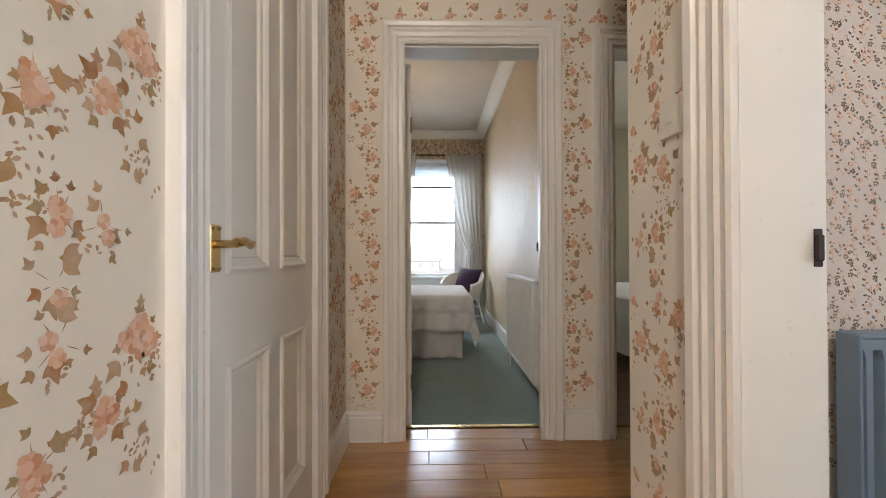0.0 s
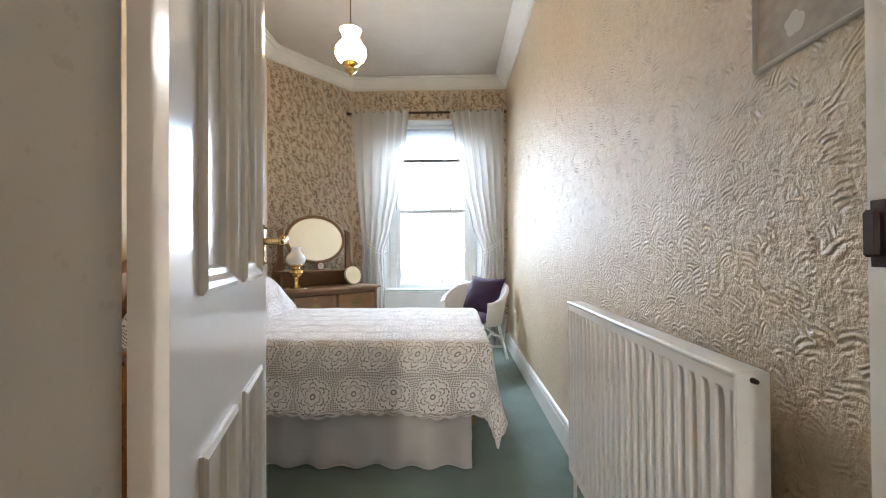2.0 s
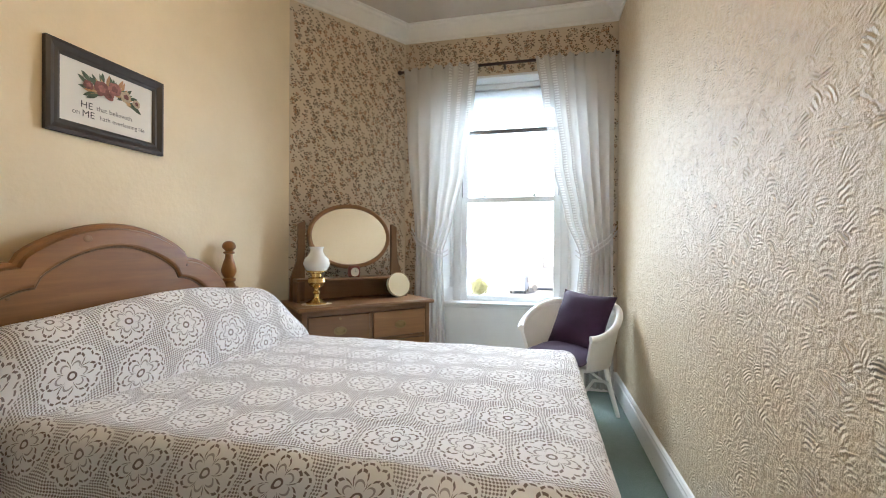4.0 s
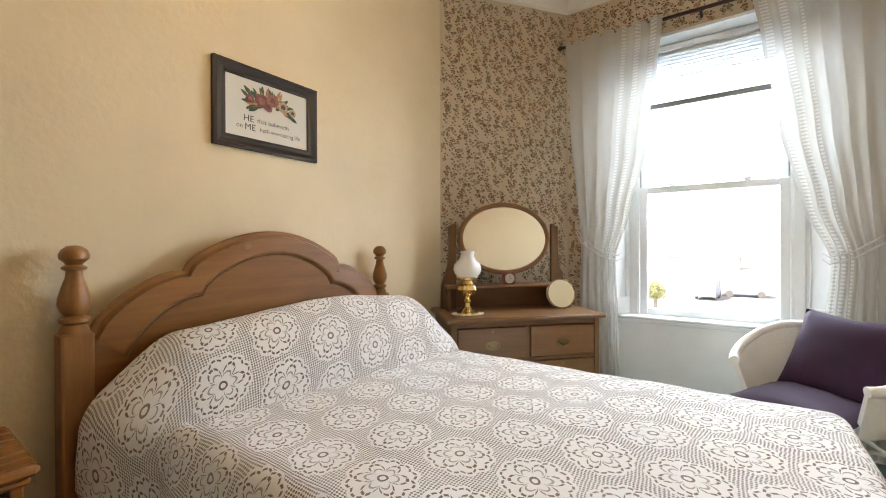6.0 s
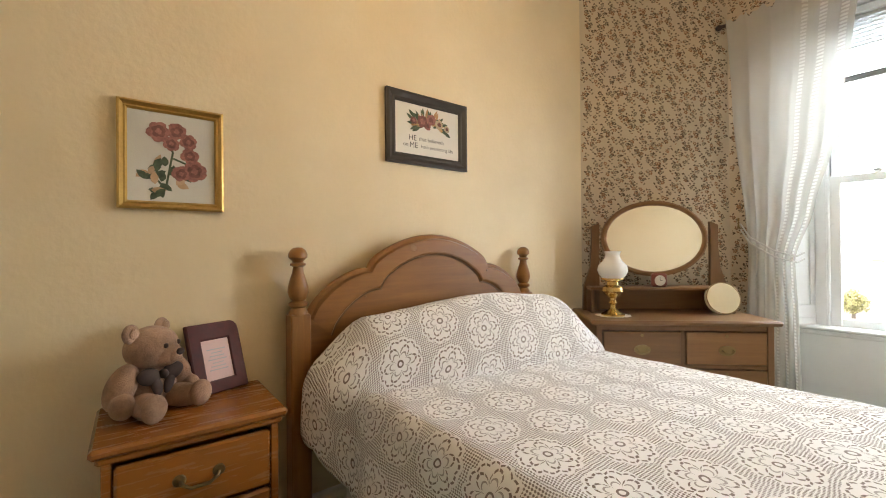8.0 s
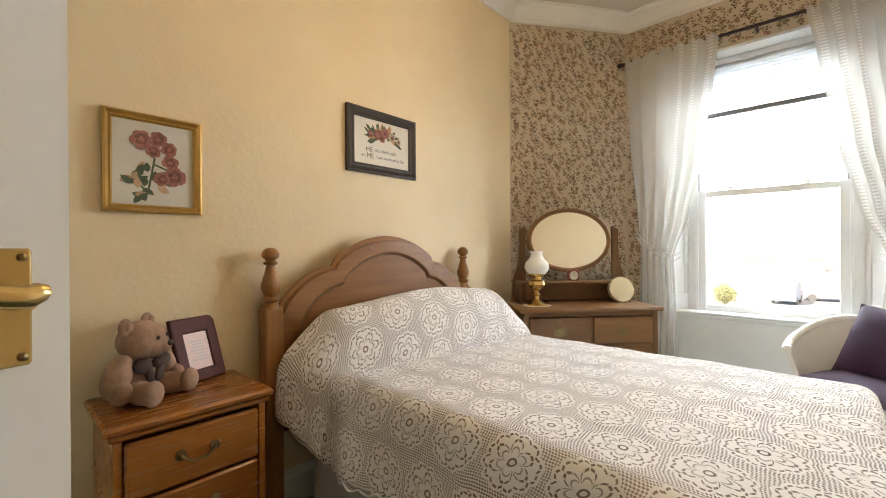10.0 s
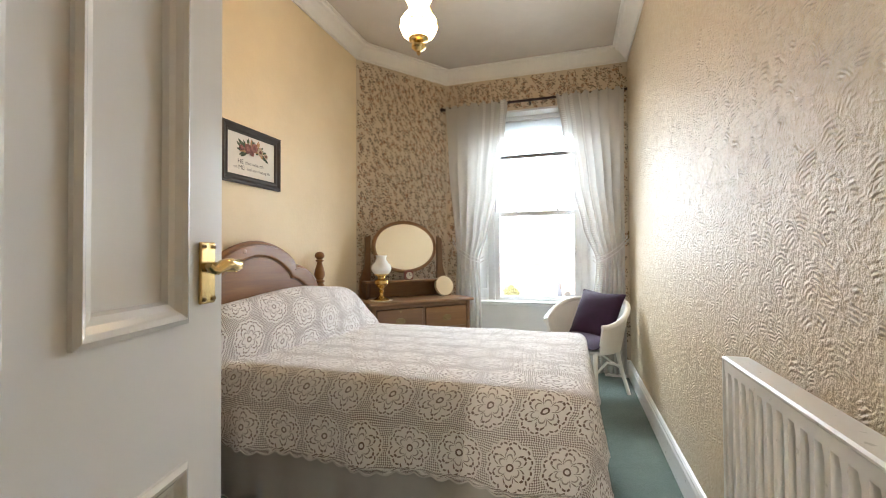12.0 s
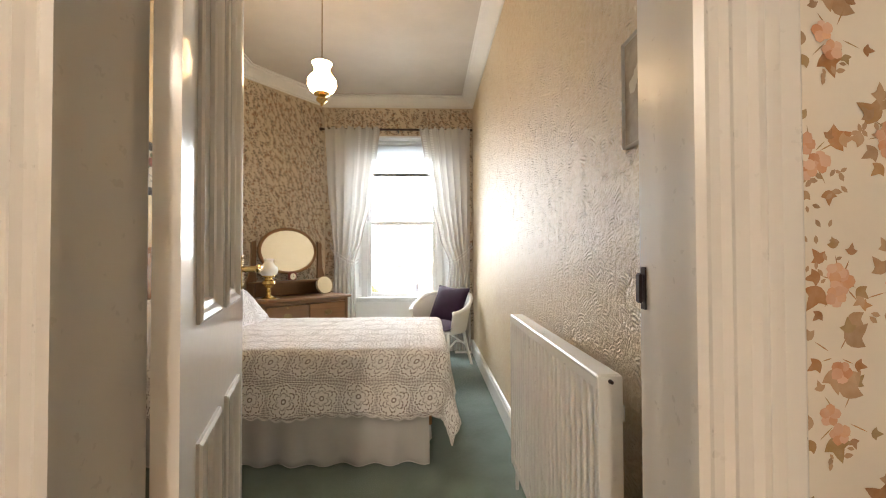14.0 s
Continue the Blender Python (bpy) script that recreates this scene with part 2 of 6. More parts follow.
warp = add(nt, "ShaderNodeTexNoise", Scale=9.0, Detail=3.0)
nt.links.new(v, warp.inputs["Vector"])
wv = vec("MULTIPLY_ADD", warp.outputs["Color"], (0.045, 0.045, 0.045), v)
combs = []
for k, (size, freq) in enumerate(((14.0, 480.0), (20.0, 600.0))):
    cell = add(nt, "ShaderNodeTexVoronoi", Scale=size, Randomness=1.0)
    nt.links.new(vec("ADD", wv, (0.0, 3.1 * k, 1.7 * k)), cell.inputs["Vector"])
    # each stroke is part of a fan whose centre lies below its own cell
    from_centre = vec("SUBTRACT", vec("ADD", wv, (0.0, 3.1 * k, 1.7 * k)), cell.outputs["Position"])
    shift = vec("MULTIPLY_ADD", cell.outputs["Color"], (0.0, 0.10, 0.05), (0.0, -0.05, 0.030))
    away = vec("LENGTH", vec("ADD", from_centre, shift))
    ridge = maths(nt, "SINE", maths(nt, "MULTIPLY_ADD", away, freq, maths(nt, "MULTIPLY", noise_of(nt, v, 22.0, 3.0), 5.0)))
    fade = ramp(nt, cell.outputs["Distance"], [(0.25, (1, 1, 1)), (0.62, (0.1, 0.1, 0.1))])
    combs.append(maths(nt, "MULTIPLY", ridge, fade))
pick = ramp(nt, noise_of(nt, v, 11.0, 3.0), [(0.46, (0, 0, 0)), (0.54, (1, 1, 1))])
arcs = blend(nt, pick, combs[0], combs[1])
gaps = ramp(nt, noise_of(nt, v, 26.0, 4.0, 0.7), [(0.44, (0.05, 0.05, 0.05)), (0.60, (1, 1, 1))])
dabs = noise_of(nt, v, 46, 5.0, 0.62)
h = maths(nt, "ADD", maths(nt, "MULTIPLY", maths(nt, "MULTIPLY", arcs, 0.60), gaps), maths(nt, "MULTIPLY", dabs, 1.7))
bump(nt, h, 1.0, 0.0062, b)
c = ramp(nt, noise_of(nt, v, 2.2), [(0.3, (0.58, 0.445, 0.275)), (0.7, (0.65, 0.515, 0.335))])
# raised dabs take a paler, smoother tone than the ground
dab_tops = ramp(nt, dabs, [(0.35, (0.0, 0.0, 0.0)), (0.68, (1, 1, 1))])
c = blend(nt, maths(nt, "MULTIPLY", dab_tops, 0.5), c, (0.75, 0.65, 0.49))
nt.links.new(c, b.inputs["Base Color"])
nt.links.new(maths(nt, "MULTIPLY_ADD", dab_tops, -0.10, 0.45), b.inputs["Roughness"])
b.inputs["Specular IOR Level"].default_value = 0.27
PAPER_RELIEF = m

# crochet lace: medallions of thread on a warm lining
m, nt, b = nodes_of("white_crochet_lace")
tc = nt.nodes.new("ShaderNodeTexCoord")
sep = nt.nodes.new("ShaderNodeSeparateXYZ")
wob = add(nt, "ShaderNodeTexNoise", Scale=9.0, Detail=2.0)
nt.links.new(tc.outputs["UV"], wob.inputs["Vector"])
wadd = nt.nodes.new("ShaderNodeVectorMath")
wadd.operation = "MULTIPLY_ADD"
nt.links.new(wob.outputs["Color"], wadd.inputs[0])
wadd.inputs[1].default_value = (0.022, 0.022, 0)
nt.links.new(tc.outputs["UV"], wadd.inputs[2])
nt.links.new(wadd.outputs[0], sep.inputs[0])
P = 0.188
row_no = maths(nt, "FLOOR", maths(nt, "DIVIDE", sep.outputs[1], P))
fx = maths(nt, "SUBTRACT", maths(nt, "FRACT", maths(nt, "MULTIPLY_ADD", row_no, 0.5, maths(nt, "DIVIDE", sep.outputs[0], P))), 0.5)
fy = maths(nt, "SUBTRACT", maths(nt, "FRACT", maths(nt, "DIVIDE", sep.outputs[1], P)), 0.5)
r = maths(nt, "SQRT", maths(nt, "ADD", maths(nt, "MULTIPLY", fx, fx), maths(nt, "MULTIPLY", fy, fy)))
ang = maths(nt, "ARCTAN2", fy, fx)


def near(value, target, width):
    return maths(nt, "LESS_THAN", maths(nt, "ABSOLUTE", maths(nt, "SUBTRACT", value, target)), width)


def over(a_, times, limit):
    return maths(nt, "GREATER_THAN", maths(nt, "SINE", maths(nt, "MULTIPLY", a_, times)), limit)


def either(*masks):
    return functools.reduce(lambda a_, c_: maths(nt, "MAXIMUM", a_, c_), masks)


def both(*masks):
    return functools.reduce(lambda a_, c_: maths(nt, "MULTIPLY", a_, c_), masks)


# six large petals drawn in open lines, a ring round them, and scalloped bands of fine net between
net_u = maths(nt, "SINE", maths(nt, "MULTIPLY", maths(nt, "ADD", sep.outputs[0], sep.outputs[1]), 400.0))
net_v = maths(nt, "SINE", maths(nt, "MULTIPLY", maths(nt, "SUBTRACT", sep.outputs[0], sep.outputs[1]), 400.0))
net = maths(nt, "GREATER_THAN", maths(nt, "MULTIPLY", net_u, net_v), 0.08)
lobe = maths(nt, "ABSOLUTE", maths(nt, "SINE", maths(nt, "MULTIPLY", ang, 3.0)))
petal_r = maths(nt, "MULTIPLY_ADD", maths(nt, "POWER", lobe, 0.6), 0.215, 0.10)
petal_line = both(near(r, petal_r, 0.019), over(ang, 26.0, -0.75))
petal_heart = both(near(r, maths(nt, "MULTIPLY", petal_r, 0.66), 0.014), maths(nt, "GREATER_THAN", lobe, 0.45))
heart = near(r, 0.055, 0.015)
fan_r = maths(nt, "MULTIPLY_ADD", maths(nt, "ABSOLUTE", maths(nt, "SINE", maths(nt, "MULTIPLY", ang, 6.0))), 0.045, 0.365)
ring_line = both(near(r, fan_r, 0.016), over(ang, 30.0, -0.6))
outside = both(maths(nt, "GREATER_THAN", r, maths(nt, "ADD", fan_r, 0.060)), net)
scallop = maths(nt, "MULTIPLY", maths(nt, "ABSOLUTE", maths(nt, "SINE", maths(nt, "MULTIPLY", fx, 9.42))), 0.05)
band = both(maths(nt, "GREATER_THAN", maths(nt, "ABSOLUTE", fy), maths(nt, "ADD", scallop, 0.41)), net)
hole = either(petal_line, both(petal_heart, 0.7), heart, ring_line, both(outside, 0.9), band)
weave = noise_of(nt, tc.outputs["UV"], 420, 2.0)
thread = ramp(nt, noise_of(nt, tc.outputs["UV"], 3.0), [(0.3, (0.90, 0.87, 0.85)), (0.7, (0.93, 0.91, 0.90))])
cloth = blend(nt, both(weave, 0.14), thread, (0.66, 0.58, 0.52))
# how open the crochet lies varies over the bed
slack = ramp(nt, noise_of(nt, tc.outputs["UV"], 5.0, 3.0), [(0.3, (0.74, 0.74, 0.74)), (0.7, (0.97, 0.97, 0.97))])
nt.links.new(blend(nt, both(hole, slack), cloth, (0.12, 0.066, 0.045)), b.inputs["Base Color"])
b.inputs["Roughness"].default_value = 0.9
b.inputs["Sheen Weight"].default_value = 0.15
puff = maths(nt, "MULTIPLY", maths(nt, "SUBTRACT", 0.5, r), 1.2)
bump(nt, maths(nt, "ADD", maths(nt, "ADD", both(hole, -1.0), puff), both(weave, 0.5)), 0.8, 0.0035, b)
LACE = m

# sheer white curtain
m, nt, b = nodes_of("sheer_white_curtain")
nt.nodes.remove(b)
out = nt.nodes["Material Output"]
v = coords(nt, "UV")
w1 = noise_of(nt, v, 160, 3.0)
sepc = nt.nodes.new("ShaderNodeSeparateXYZ")
nt.links.new(v, sepc.inputs[0])
# lace stripes woven along the inner half, crossed by short dashes
across, down = sepc.outputs[0], sepc.outputs[1]
stripe = maths(nt, "MULTIPLY", maths(nt, "GREATER_THAN", maths(nt, "SINE", maths(nt, "MULTIPLY", across, 44.0)), 0.45), maths(nt, "GREATER_THAN", across, 0.60))
dash = maths(nt, "GREATER_THAN", maths(nt, "ADD", maths(nt, "SINE", maths(nt, "MULTIPLY", down, 330.0)), maths(nt, "MULTIPLY", noise_of(nt, v, 60, 3.0), 2.6)), 1.15)
motif = maths(nt, "MULTIPLY", stripe, dash)
dif = nt.nodes.new("ShaderNodeBsdfDiffuse")
nt.links.new(blend(nt, motif, (0.56, 0.54, 0.495), (0.70, 0.69, 0.66)), dif.inputs["Color"])
trl = nt.nodes.new("ShaderNodeBsdfTranslucent")
trl.inputs["Color"].default_value = (0.50, 0.49, 0.46, 1)
tra = nt.nodes.new("ShaderNodeBsdfTransparent")
s1 = nt.nodes.new("ShaderNodeMixShader")
s1.inputs[0].default_value = 0.22
nt.links.new(dif.outputs[0], s1.inputs[1])
nt.links.new(trl.outputs[0], s1.inputs[2])
s2 = nt.nodes.new("ShaderNodeMixShader")
sheer = maths(nt, "MULTIPLY", maths(nt, "MULTIPLY_ADD", w1, 0.20, 0.10), maths(nt, "MULTIPLY_ADD", across, 0.9, 0.35))
nt.links.new(maths(nt, "MULTIPLY", sheer, maths(nt, "MULTIPLY_ADD", motif, -0.5, 1.0)), s2.inputs[0])
nt.links.new(s1.outputs[0], s2.inputs[1])
nt.links.new(tra.outputs[0], s2.inputs[2])
nt.links.new(s2.outputs[0], out.inputs["Surface"])
CURTAIN = m

# ---- mesh builders ----


class Bld:
    """Collects vertices and faces for one mesh."""

    def __init__(self):
        self.v, self.f, self.mi, self.uv = [], [], [], None

    def face(self, pts, mi=0):
        n = len(self.v)
        self.v += [tuple(p) for p in pts]
        self.f.append(tuple(range(n, n + len(pts))))
        self.mi.append(mi)

    def grid(self, rows, close_u=False, close_v=False, mi=0):
        n, nu, nv = len(self.v), len(rows), len(rows[0])
        for r in rows:
            self.v += [tuple(p) for p in r]
        for i in range(nu if close_u else nu - 1):
            for j in range(nv if close_v else nv - 1):
                a, b2 = i, (i + 1) % nu
                c2, d = j, (j + 1) % nv
                self.f.append((n + a * nv + c2, n + b2 * nv + c2, n + b2 * nv + d, n + a * nv + d))
                self.mi.append(mi)

    def box(self, x0, x1, y0, y1, z0, z1, c=0.0, mi=0, m=None):
        lo, hi = (x0, y0, z0), (x1, y1, z1)
        c = min(c, (x1 - x0) * 0.45, (y1 - y0) * 0.45, (z1 - z0) * 0.45)
        n = len(self.v)
        pts, idx = [], {}
        for sx in (0, 1):
            for sy in (0, 1):
                for sz in (0, 1):
                    s = (sx, sy, sz)
                    for k in range(3):
                        p = [lo[a] if s[a] == 0 else hi[a] for a in range(3)]
                        if c:
                            for a in range(3):
                                if a != k:
                                    p[a] += c if s[a] == 0 else -c
                        idx[(s, k)] = n + len(pts)
                        pts.append(Vector(p))
        if m is not None:
            pts = [m @ p for p in pts]
        self.v += [tuple(p) for p in pts]

        def q(*keys):
            self.f.append(tuple(idx[k] for k in keys))
            self.mi.append(mi)
        order = ((0, 0), (1, 0), (1, 1), (0, 1))

        def key(axis, side, u, w):
            s = [0, 0, 0]
            s[axis], s[(axis + 1) % 3], s[(axis + 2) % 3] = side, u, w
            return tuple(s)
        for axis in range(3):
            q(*[(key(axis, 1, u, w), axis) for u, w in order])
            q(*[(key(axis, 0, u, w), axis) for u, w in reversed(order)])
        if c:
            for axis in range(3):
                a1, a2 = (axis + 1) % 3, (axis + 2) % 3
                for u in (0, 1):
                    for w in (0, 1):
                        s0, s1_ = key(axis, 0, u, w), key(axis, 1, u, w)
                        ring = [(s0, a1), (s1_, a1), (s1_, a2), (s0, a2)]
                        q(*(ring if (u ^ w) == 0 else ring[::-1]))
            for sx in (0, 1):
                for sy in (0, 1):
                    for sz in (0, 1):
                        s = (sx, sy, sz)
                        q((s, 0), (s, 1), (s, 2))

    def lathe(self, profile, seg=24, at=(0, 0, 0), axis="z", m=None, mi=0):
        rows = []
        for r_, h_ in profile:
            row = []
            for i in range(seg):
                a = 2 * math.pi * i / seg
                p = (r_ * math.cos(a), r_ * math.sin(a), h_)
                if axis == "x":
                    p = (h_, p[0], p[1])
                elif axis == "y":
                    p = (p[0], h_, p[1])
                p = Vector(p) + Vector(at)
                row.append(m @ p if m is not None else p)
            rows.append(row)
        self.grid(rows, close_v=True, mi=mi)
        for row in (rows[0], rows[-1]):
            if (Vector(row[0]) - Vector(row[seg // 2])).length > 1e-4:
                self.face(row, mi)

    def tube(self, path, radius, seg=8, mi=0, close=False):
        pts = [Vector(p) for p in path]
        rows = []
        up = Vector((0, 0, 1))
        for i, p in enumerate(pts):
            a = pts[i - 1] if i or close else p
            e = pts[(i + 1) % len(pts)] if i < len(pts) - 1 or close else p
            t = (e - a).normalized()
            s = t.cross(up)
            if s.length < 0.05:
                s = t.cross(Vector((0, 1, 0)))
            s.normalize()
            w = s.cross(t)
            rad = radius(i / (len(pts) - 1)) if callable(radius) else radius
            rows.append([p + rad * (math.cos(k * 2 * math.pi / seg) * s + math.sin(k * 2 * math.pi / seg) * w) for k in range(seg)])
        self.grid(rows, close_u=close, close_v=True, mi=mi)
        if not close:
            self.face(rows[0], mi), self.face(rows[-1], mi)

    def ball(self, c, rx, ry=None, rz=None, seg=16, rings=10, mi=0, m=None):
        ry, rz = ry or rx, rz or rx
        rows = []
        for i in range(rings + 1):
            th = math.pi * i / rings
            row = []
            for k in range(seg):
                a = 2 * math.pi * k / seg
                p = Vector((rx * math.sin(th) * math.cos(a), ry * math.sin(th) * math.sin(a), rz * math.cos(th)))
                if m is not None:
                    p = m @ p
                row.append(p + Vector(c))
            rows.append(row)
        self.grid(rows, close_v=True, mi=mi)

    def prism(self, outline, h0, h1, axis="z", mi=0, m=None):
        """An outline (2D) pulled along an axis, capped."""
        def put(p, h_):
            q_ = {"z": (p[0], p[1], h_), "y": (p[0], h_, p[1]), "x": (h_, p[0], p[1])}[axis]
            return m @ Vector(q_) if m is not None else Vector(q_)
        a = [put(p, h0) for p in outline]
        b2 = [put(p, h1) for p in outline]
        self.grid([a, b2], close_v=True, mi=mi)
        self.face(a[::-1], mi), self.face(b2, mi)


def part(name, bld, material, parent=None, label="", smooth=False):
    me = bpy.data.meshes.new(name)
    me.from_pydata(bld.v, [], bld.f)
    mats = material if isinstance(material, (list, tuple)) else [material]
    for mm in mats:
        me.materials.append(mm)
    if len(mats) > 1:
        me.polygons.foreach_set("material_index", bld.mi)
    if bld.uv is not None:
        lay = me.uv_layers.new(name="UVMap")
        for lp in me.loops:
            lay.data[lp.index].uv = bld.uv[lp.vertex_index]
    bm = bmesh.new()
    bm.from_mesh(me)
    if smooth:
        bmesh.ops.remove_doubles(bm, verts=bm.verts, dist=1e-5)
    bmesh.ops.recalc_face_normals(bm, faces=bm.faces)
    if smooth:
        for f in bm.faces:
            f.smooth = True
        for e in bm.edges:
            if len(e.link_faces) == 2 and e.calc_face_angle(0) > radians(38):
                e.smooth = False
    bm.to_mesh(me)
    bm.free()
    ob = new(name, me)
    if parent is not None:
        ob.parent = parent
    if label:
        ob["label"] = label
    return ob


def thing(name, label, category, m=None, group=""):
    ob = new(name)
    ob.empty_display_size = 0.05
    if m is not None:
        ob.matrix_world = m
    return tagged(ob, label, category, group)


def structure(name, bld, material, label, category, smooth=False):
    return tagged(part(name, bld, material, None, "", smooth), label, category, kind="structure")


def boxes(*rows, c=0.0):
    b_ = Bld()
    for r_ in rows:
        b_.box(*r_, c=c)
    return b_

# ---- structure ----
CEIL = 2.87
HY0, HY1 = 2.22, 2.40          # wall between hall and bedrooms
LX, RX = -1.50, 0.74           # bedroom side walls
CY = 5.60                      # where the slanted wall begins
WY = 6.38                      # window wall, room face
CX = -0.925                    # slanted wall meets the window wall
HLX = -0.50                    # hall, left wall
HRX, HRX2, HRY = 0.524, 0.68, 1.15   # hall, right stub wall

structure("wall_hall_end", boxes((-1.70, -0.225, HY0, HY1, 0, CEIL), (0.60, 0.93, HY0, HY1, 0, CEIL), (1.69, 5.2, HY0, HY1, 0, CEIL),
          (-0.225, 0.60, HY0, HY1, 2.146, CEIL), (0.93, 1.69, HY0, HY1, 2.146, CEIL)), PAPER_HALL,
          "cream wallpapered wall with two doorways", "wall")
structure("wall_hall_left", boxes((-0.68, HLX, -1.6, 0.845, 0, CEIL), (-0.68, HLX, 1.665, HY0, 0, CEIL), (-0.68, HLX, 0.845, 1.665, 2.14, CEIL)), PAPER_HALL,
          "cream floral wallpapered hall wall with a doorway", "wall")
structure("wall_hall_right", boxes((HRX, HRX2, 0.746, HRY, 0, CEIL), (HRX, HRX2, -0.10, 0.746, 2.14, CEIL), (HRX, HRX2, -1.6, -0.10, 0, CEIL), (HRX2, 1.95, 1.0, HRY, 0, CEIL),
          (1.95, 2.1, 1.0, HY0, 0, CEIL)), PAPER_HALL, "cream floral wallpapered hall wall end", "wall")
structure("wall_hall_back", boxes((-0.68, HRX2, -1.75, -1.6, 0, CEIL)), PAPER_HALL, "cream wallpapered wall closing the hall", "wall")
structure("wall_bedroom_left", boxes((LX - 0.15, LX, HY1, CY, 0, CEIL)), PAPER_CREAM, "cream textured wall behind the bed", "wall")
b_ = Bld()
b_.prism([(LX, CY), (CX, WY), (CX, WY + 0.3), (LX - 0.15, WY + 0.3), (LX - 0.15, CY)], 0, CEIL)
structure("wall_slanted", b_, PAPER_SPRIG, "slanted wall with brown sprig wallpaper", "wall")
WX0, WX1, WTOP = -0.68, 0.53, 2.45
structure("wall_window", boxes((CX, WX0, WY, 6.75, 0, CEIL), (WX1, 0.92, WY, 6.75, 0, CEIL), (WX0, WX1, WY, 6.75, WTOP, CEIL), (WX0, WX1, 6.66, 6.75, -0.0, 0.56)), PAPER_SPRIG,
          "window wall with brown sprig wallpaper", "wall")
structure("wall_bedroom_right", boxes((RX, 0.92, HY1, WY, 0, CEIL)), PAPER_RELIEF, "pearly beige embossed wall", "wall")
structure("wall_second_room", boxes((0.92, 4.55, 6.20, 6.35, 0, CEIL), (5.15, 5.2, 6.20, 6.35, 0, CEIL), (4.55, 5.15, 6.20, 6.35, 0, 0.7), (4.55, 5.15, 6.20, 6.35, 2.5, CEIL), (5.2, 5.35, HY0, 6.35, 0, CEIL)),
          ROOM2WALL, "plain olive cream wall of the second bedroom", "wall")
structure("wall_second_room_side", boxes((0.921, 0.935, HY1, 6.20, 0, CEIL)), ROOM2WALL, "plain olive cream side wall", "wall")
structure("wall_side_room", boxes((HRX2, 3.6, 0.99, 0.998, 0, CEIL), (3.6, 3.7, -1.6, -1.15, 0, CEIL), (3.6, 3.7, 0.05, 1.0, 0, CEIL), (3.6, 3.7, -1.15, 0.05, 0, 0.8), (3.6, 3.7, -1.15, 0.05, 2.4, CEIL),
          (HRX2, 3.7, -1.75, -1.6, 0, CEIL), (2.1, 3.7, 1.0, 1.1, 0, CEIL)), PAPER_ROSE, "pinkish small-print wallpapered wall", "wall")
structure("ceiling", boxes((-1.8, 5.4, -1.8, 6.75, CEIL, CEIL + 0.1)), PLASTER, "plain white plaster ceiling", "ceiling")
structure("ground_slab", boxes((-1.8, 5.4, -1.8, 6.75, -0.25, -0.03)), DARKBOARDS, "dark sub-floor under the rooms", "floor")
structure("carpet_floor", boxes((LX, RX, HY1 - 0.02, 6.66, -0.03, 0.0)), CARPET, "plain dark green fitted carpet", "floor")
structure("floor_side_room", boxes((HRX2 - 0.1, 3.6, -1.6, 1.0, -0.03, 0.0)), CARPET, "plain dark carpet", "floor")

# threshold bars
structure("threshold", boxes((-0.20, 0.575, HY1 - 0.035, HY1 - 0.005, 0.0, 0.008), c=0.003), BRASS, "brass carpet bar in the doorway", "threshold")
structure("threshold_second_room", boxes((0.95, 1.67, HY1 - 0.035, HY1 - 0.005, 0.0, 0.008), c=0.003), OLDBRASS, "dull metal bar in the doorway", "threshold")

# cornice of the bedroom
COVE = [(0.0, 2.765), (0.012, 2.765), (0.016, 2.782), (0.03, 2.79), (0.055, 2.815), (0.085, 2.838), (0.105, 2.845), (0.112, 2.858), (0.13, 2.86), (0.13, CEIL)]
room_line = [(LX, HY1), (RX, HY1), (RX, WY), (CX, WY), (LX, CY)]


def inset(poly, d):
    res = []
    n = len(poly)
    for i in range(n):
        p0, p1, p2 = (Vector(poly[(i + k) % n]) for k in (-1, 0, 1))
        a, c_ = (p1 - p0).normalized(), (p2 - p1).normalized()
        na, nc = Vector((-a.y, a.x)), Vector((-c_.y, c_.x))
        s = (na + nc)
        res.append(p1 + s * (d / (1 + na.dot(nc))))
    return res


b_ = Bld()
b_.grid([[(p.x, p.y, z) for p in inset(room_line, max(d, 0.001))] for d, z in COVE], close_v=True)
structure("cornice", b_, CORNICE, "white moulded plaster cornice", "cornice")


def skirting(name, p, q, h=0.15, t=0.02, material=WHITE, label="white painted skirting board"):
    """A board with a moulded top along a wall; the room lies to the left of p -> q."""
    p, q = Vector((*p, 0)), Vector((*q, 0))
    d = (q - p).normalized()
    n = Vector((-d.y, d.x, 0))
    prof = [(0.001, 0.0), (t, 0.0), (t, h - 0.035), (t * 0.75, h - 0.025), (t * 0.8, h - 0.015), (t * 0.45, h - 0.004), (0.001, h)]
    b_ = Bld()
    rows = [[s + n * a + Vector((0, 0, z)) for a, z in prof] for s in (p, q)]
    b_.grid(rows, close_v=True)
    b_.face(rows[0]), b_.face(rows[1][::-1])
    return structure(name, b_, material, label, "skirting board")


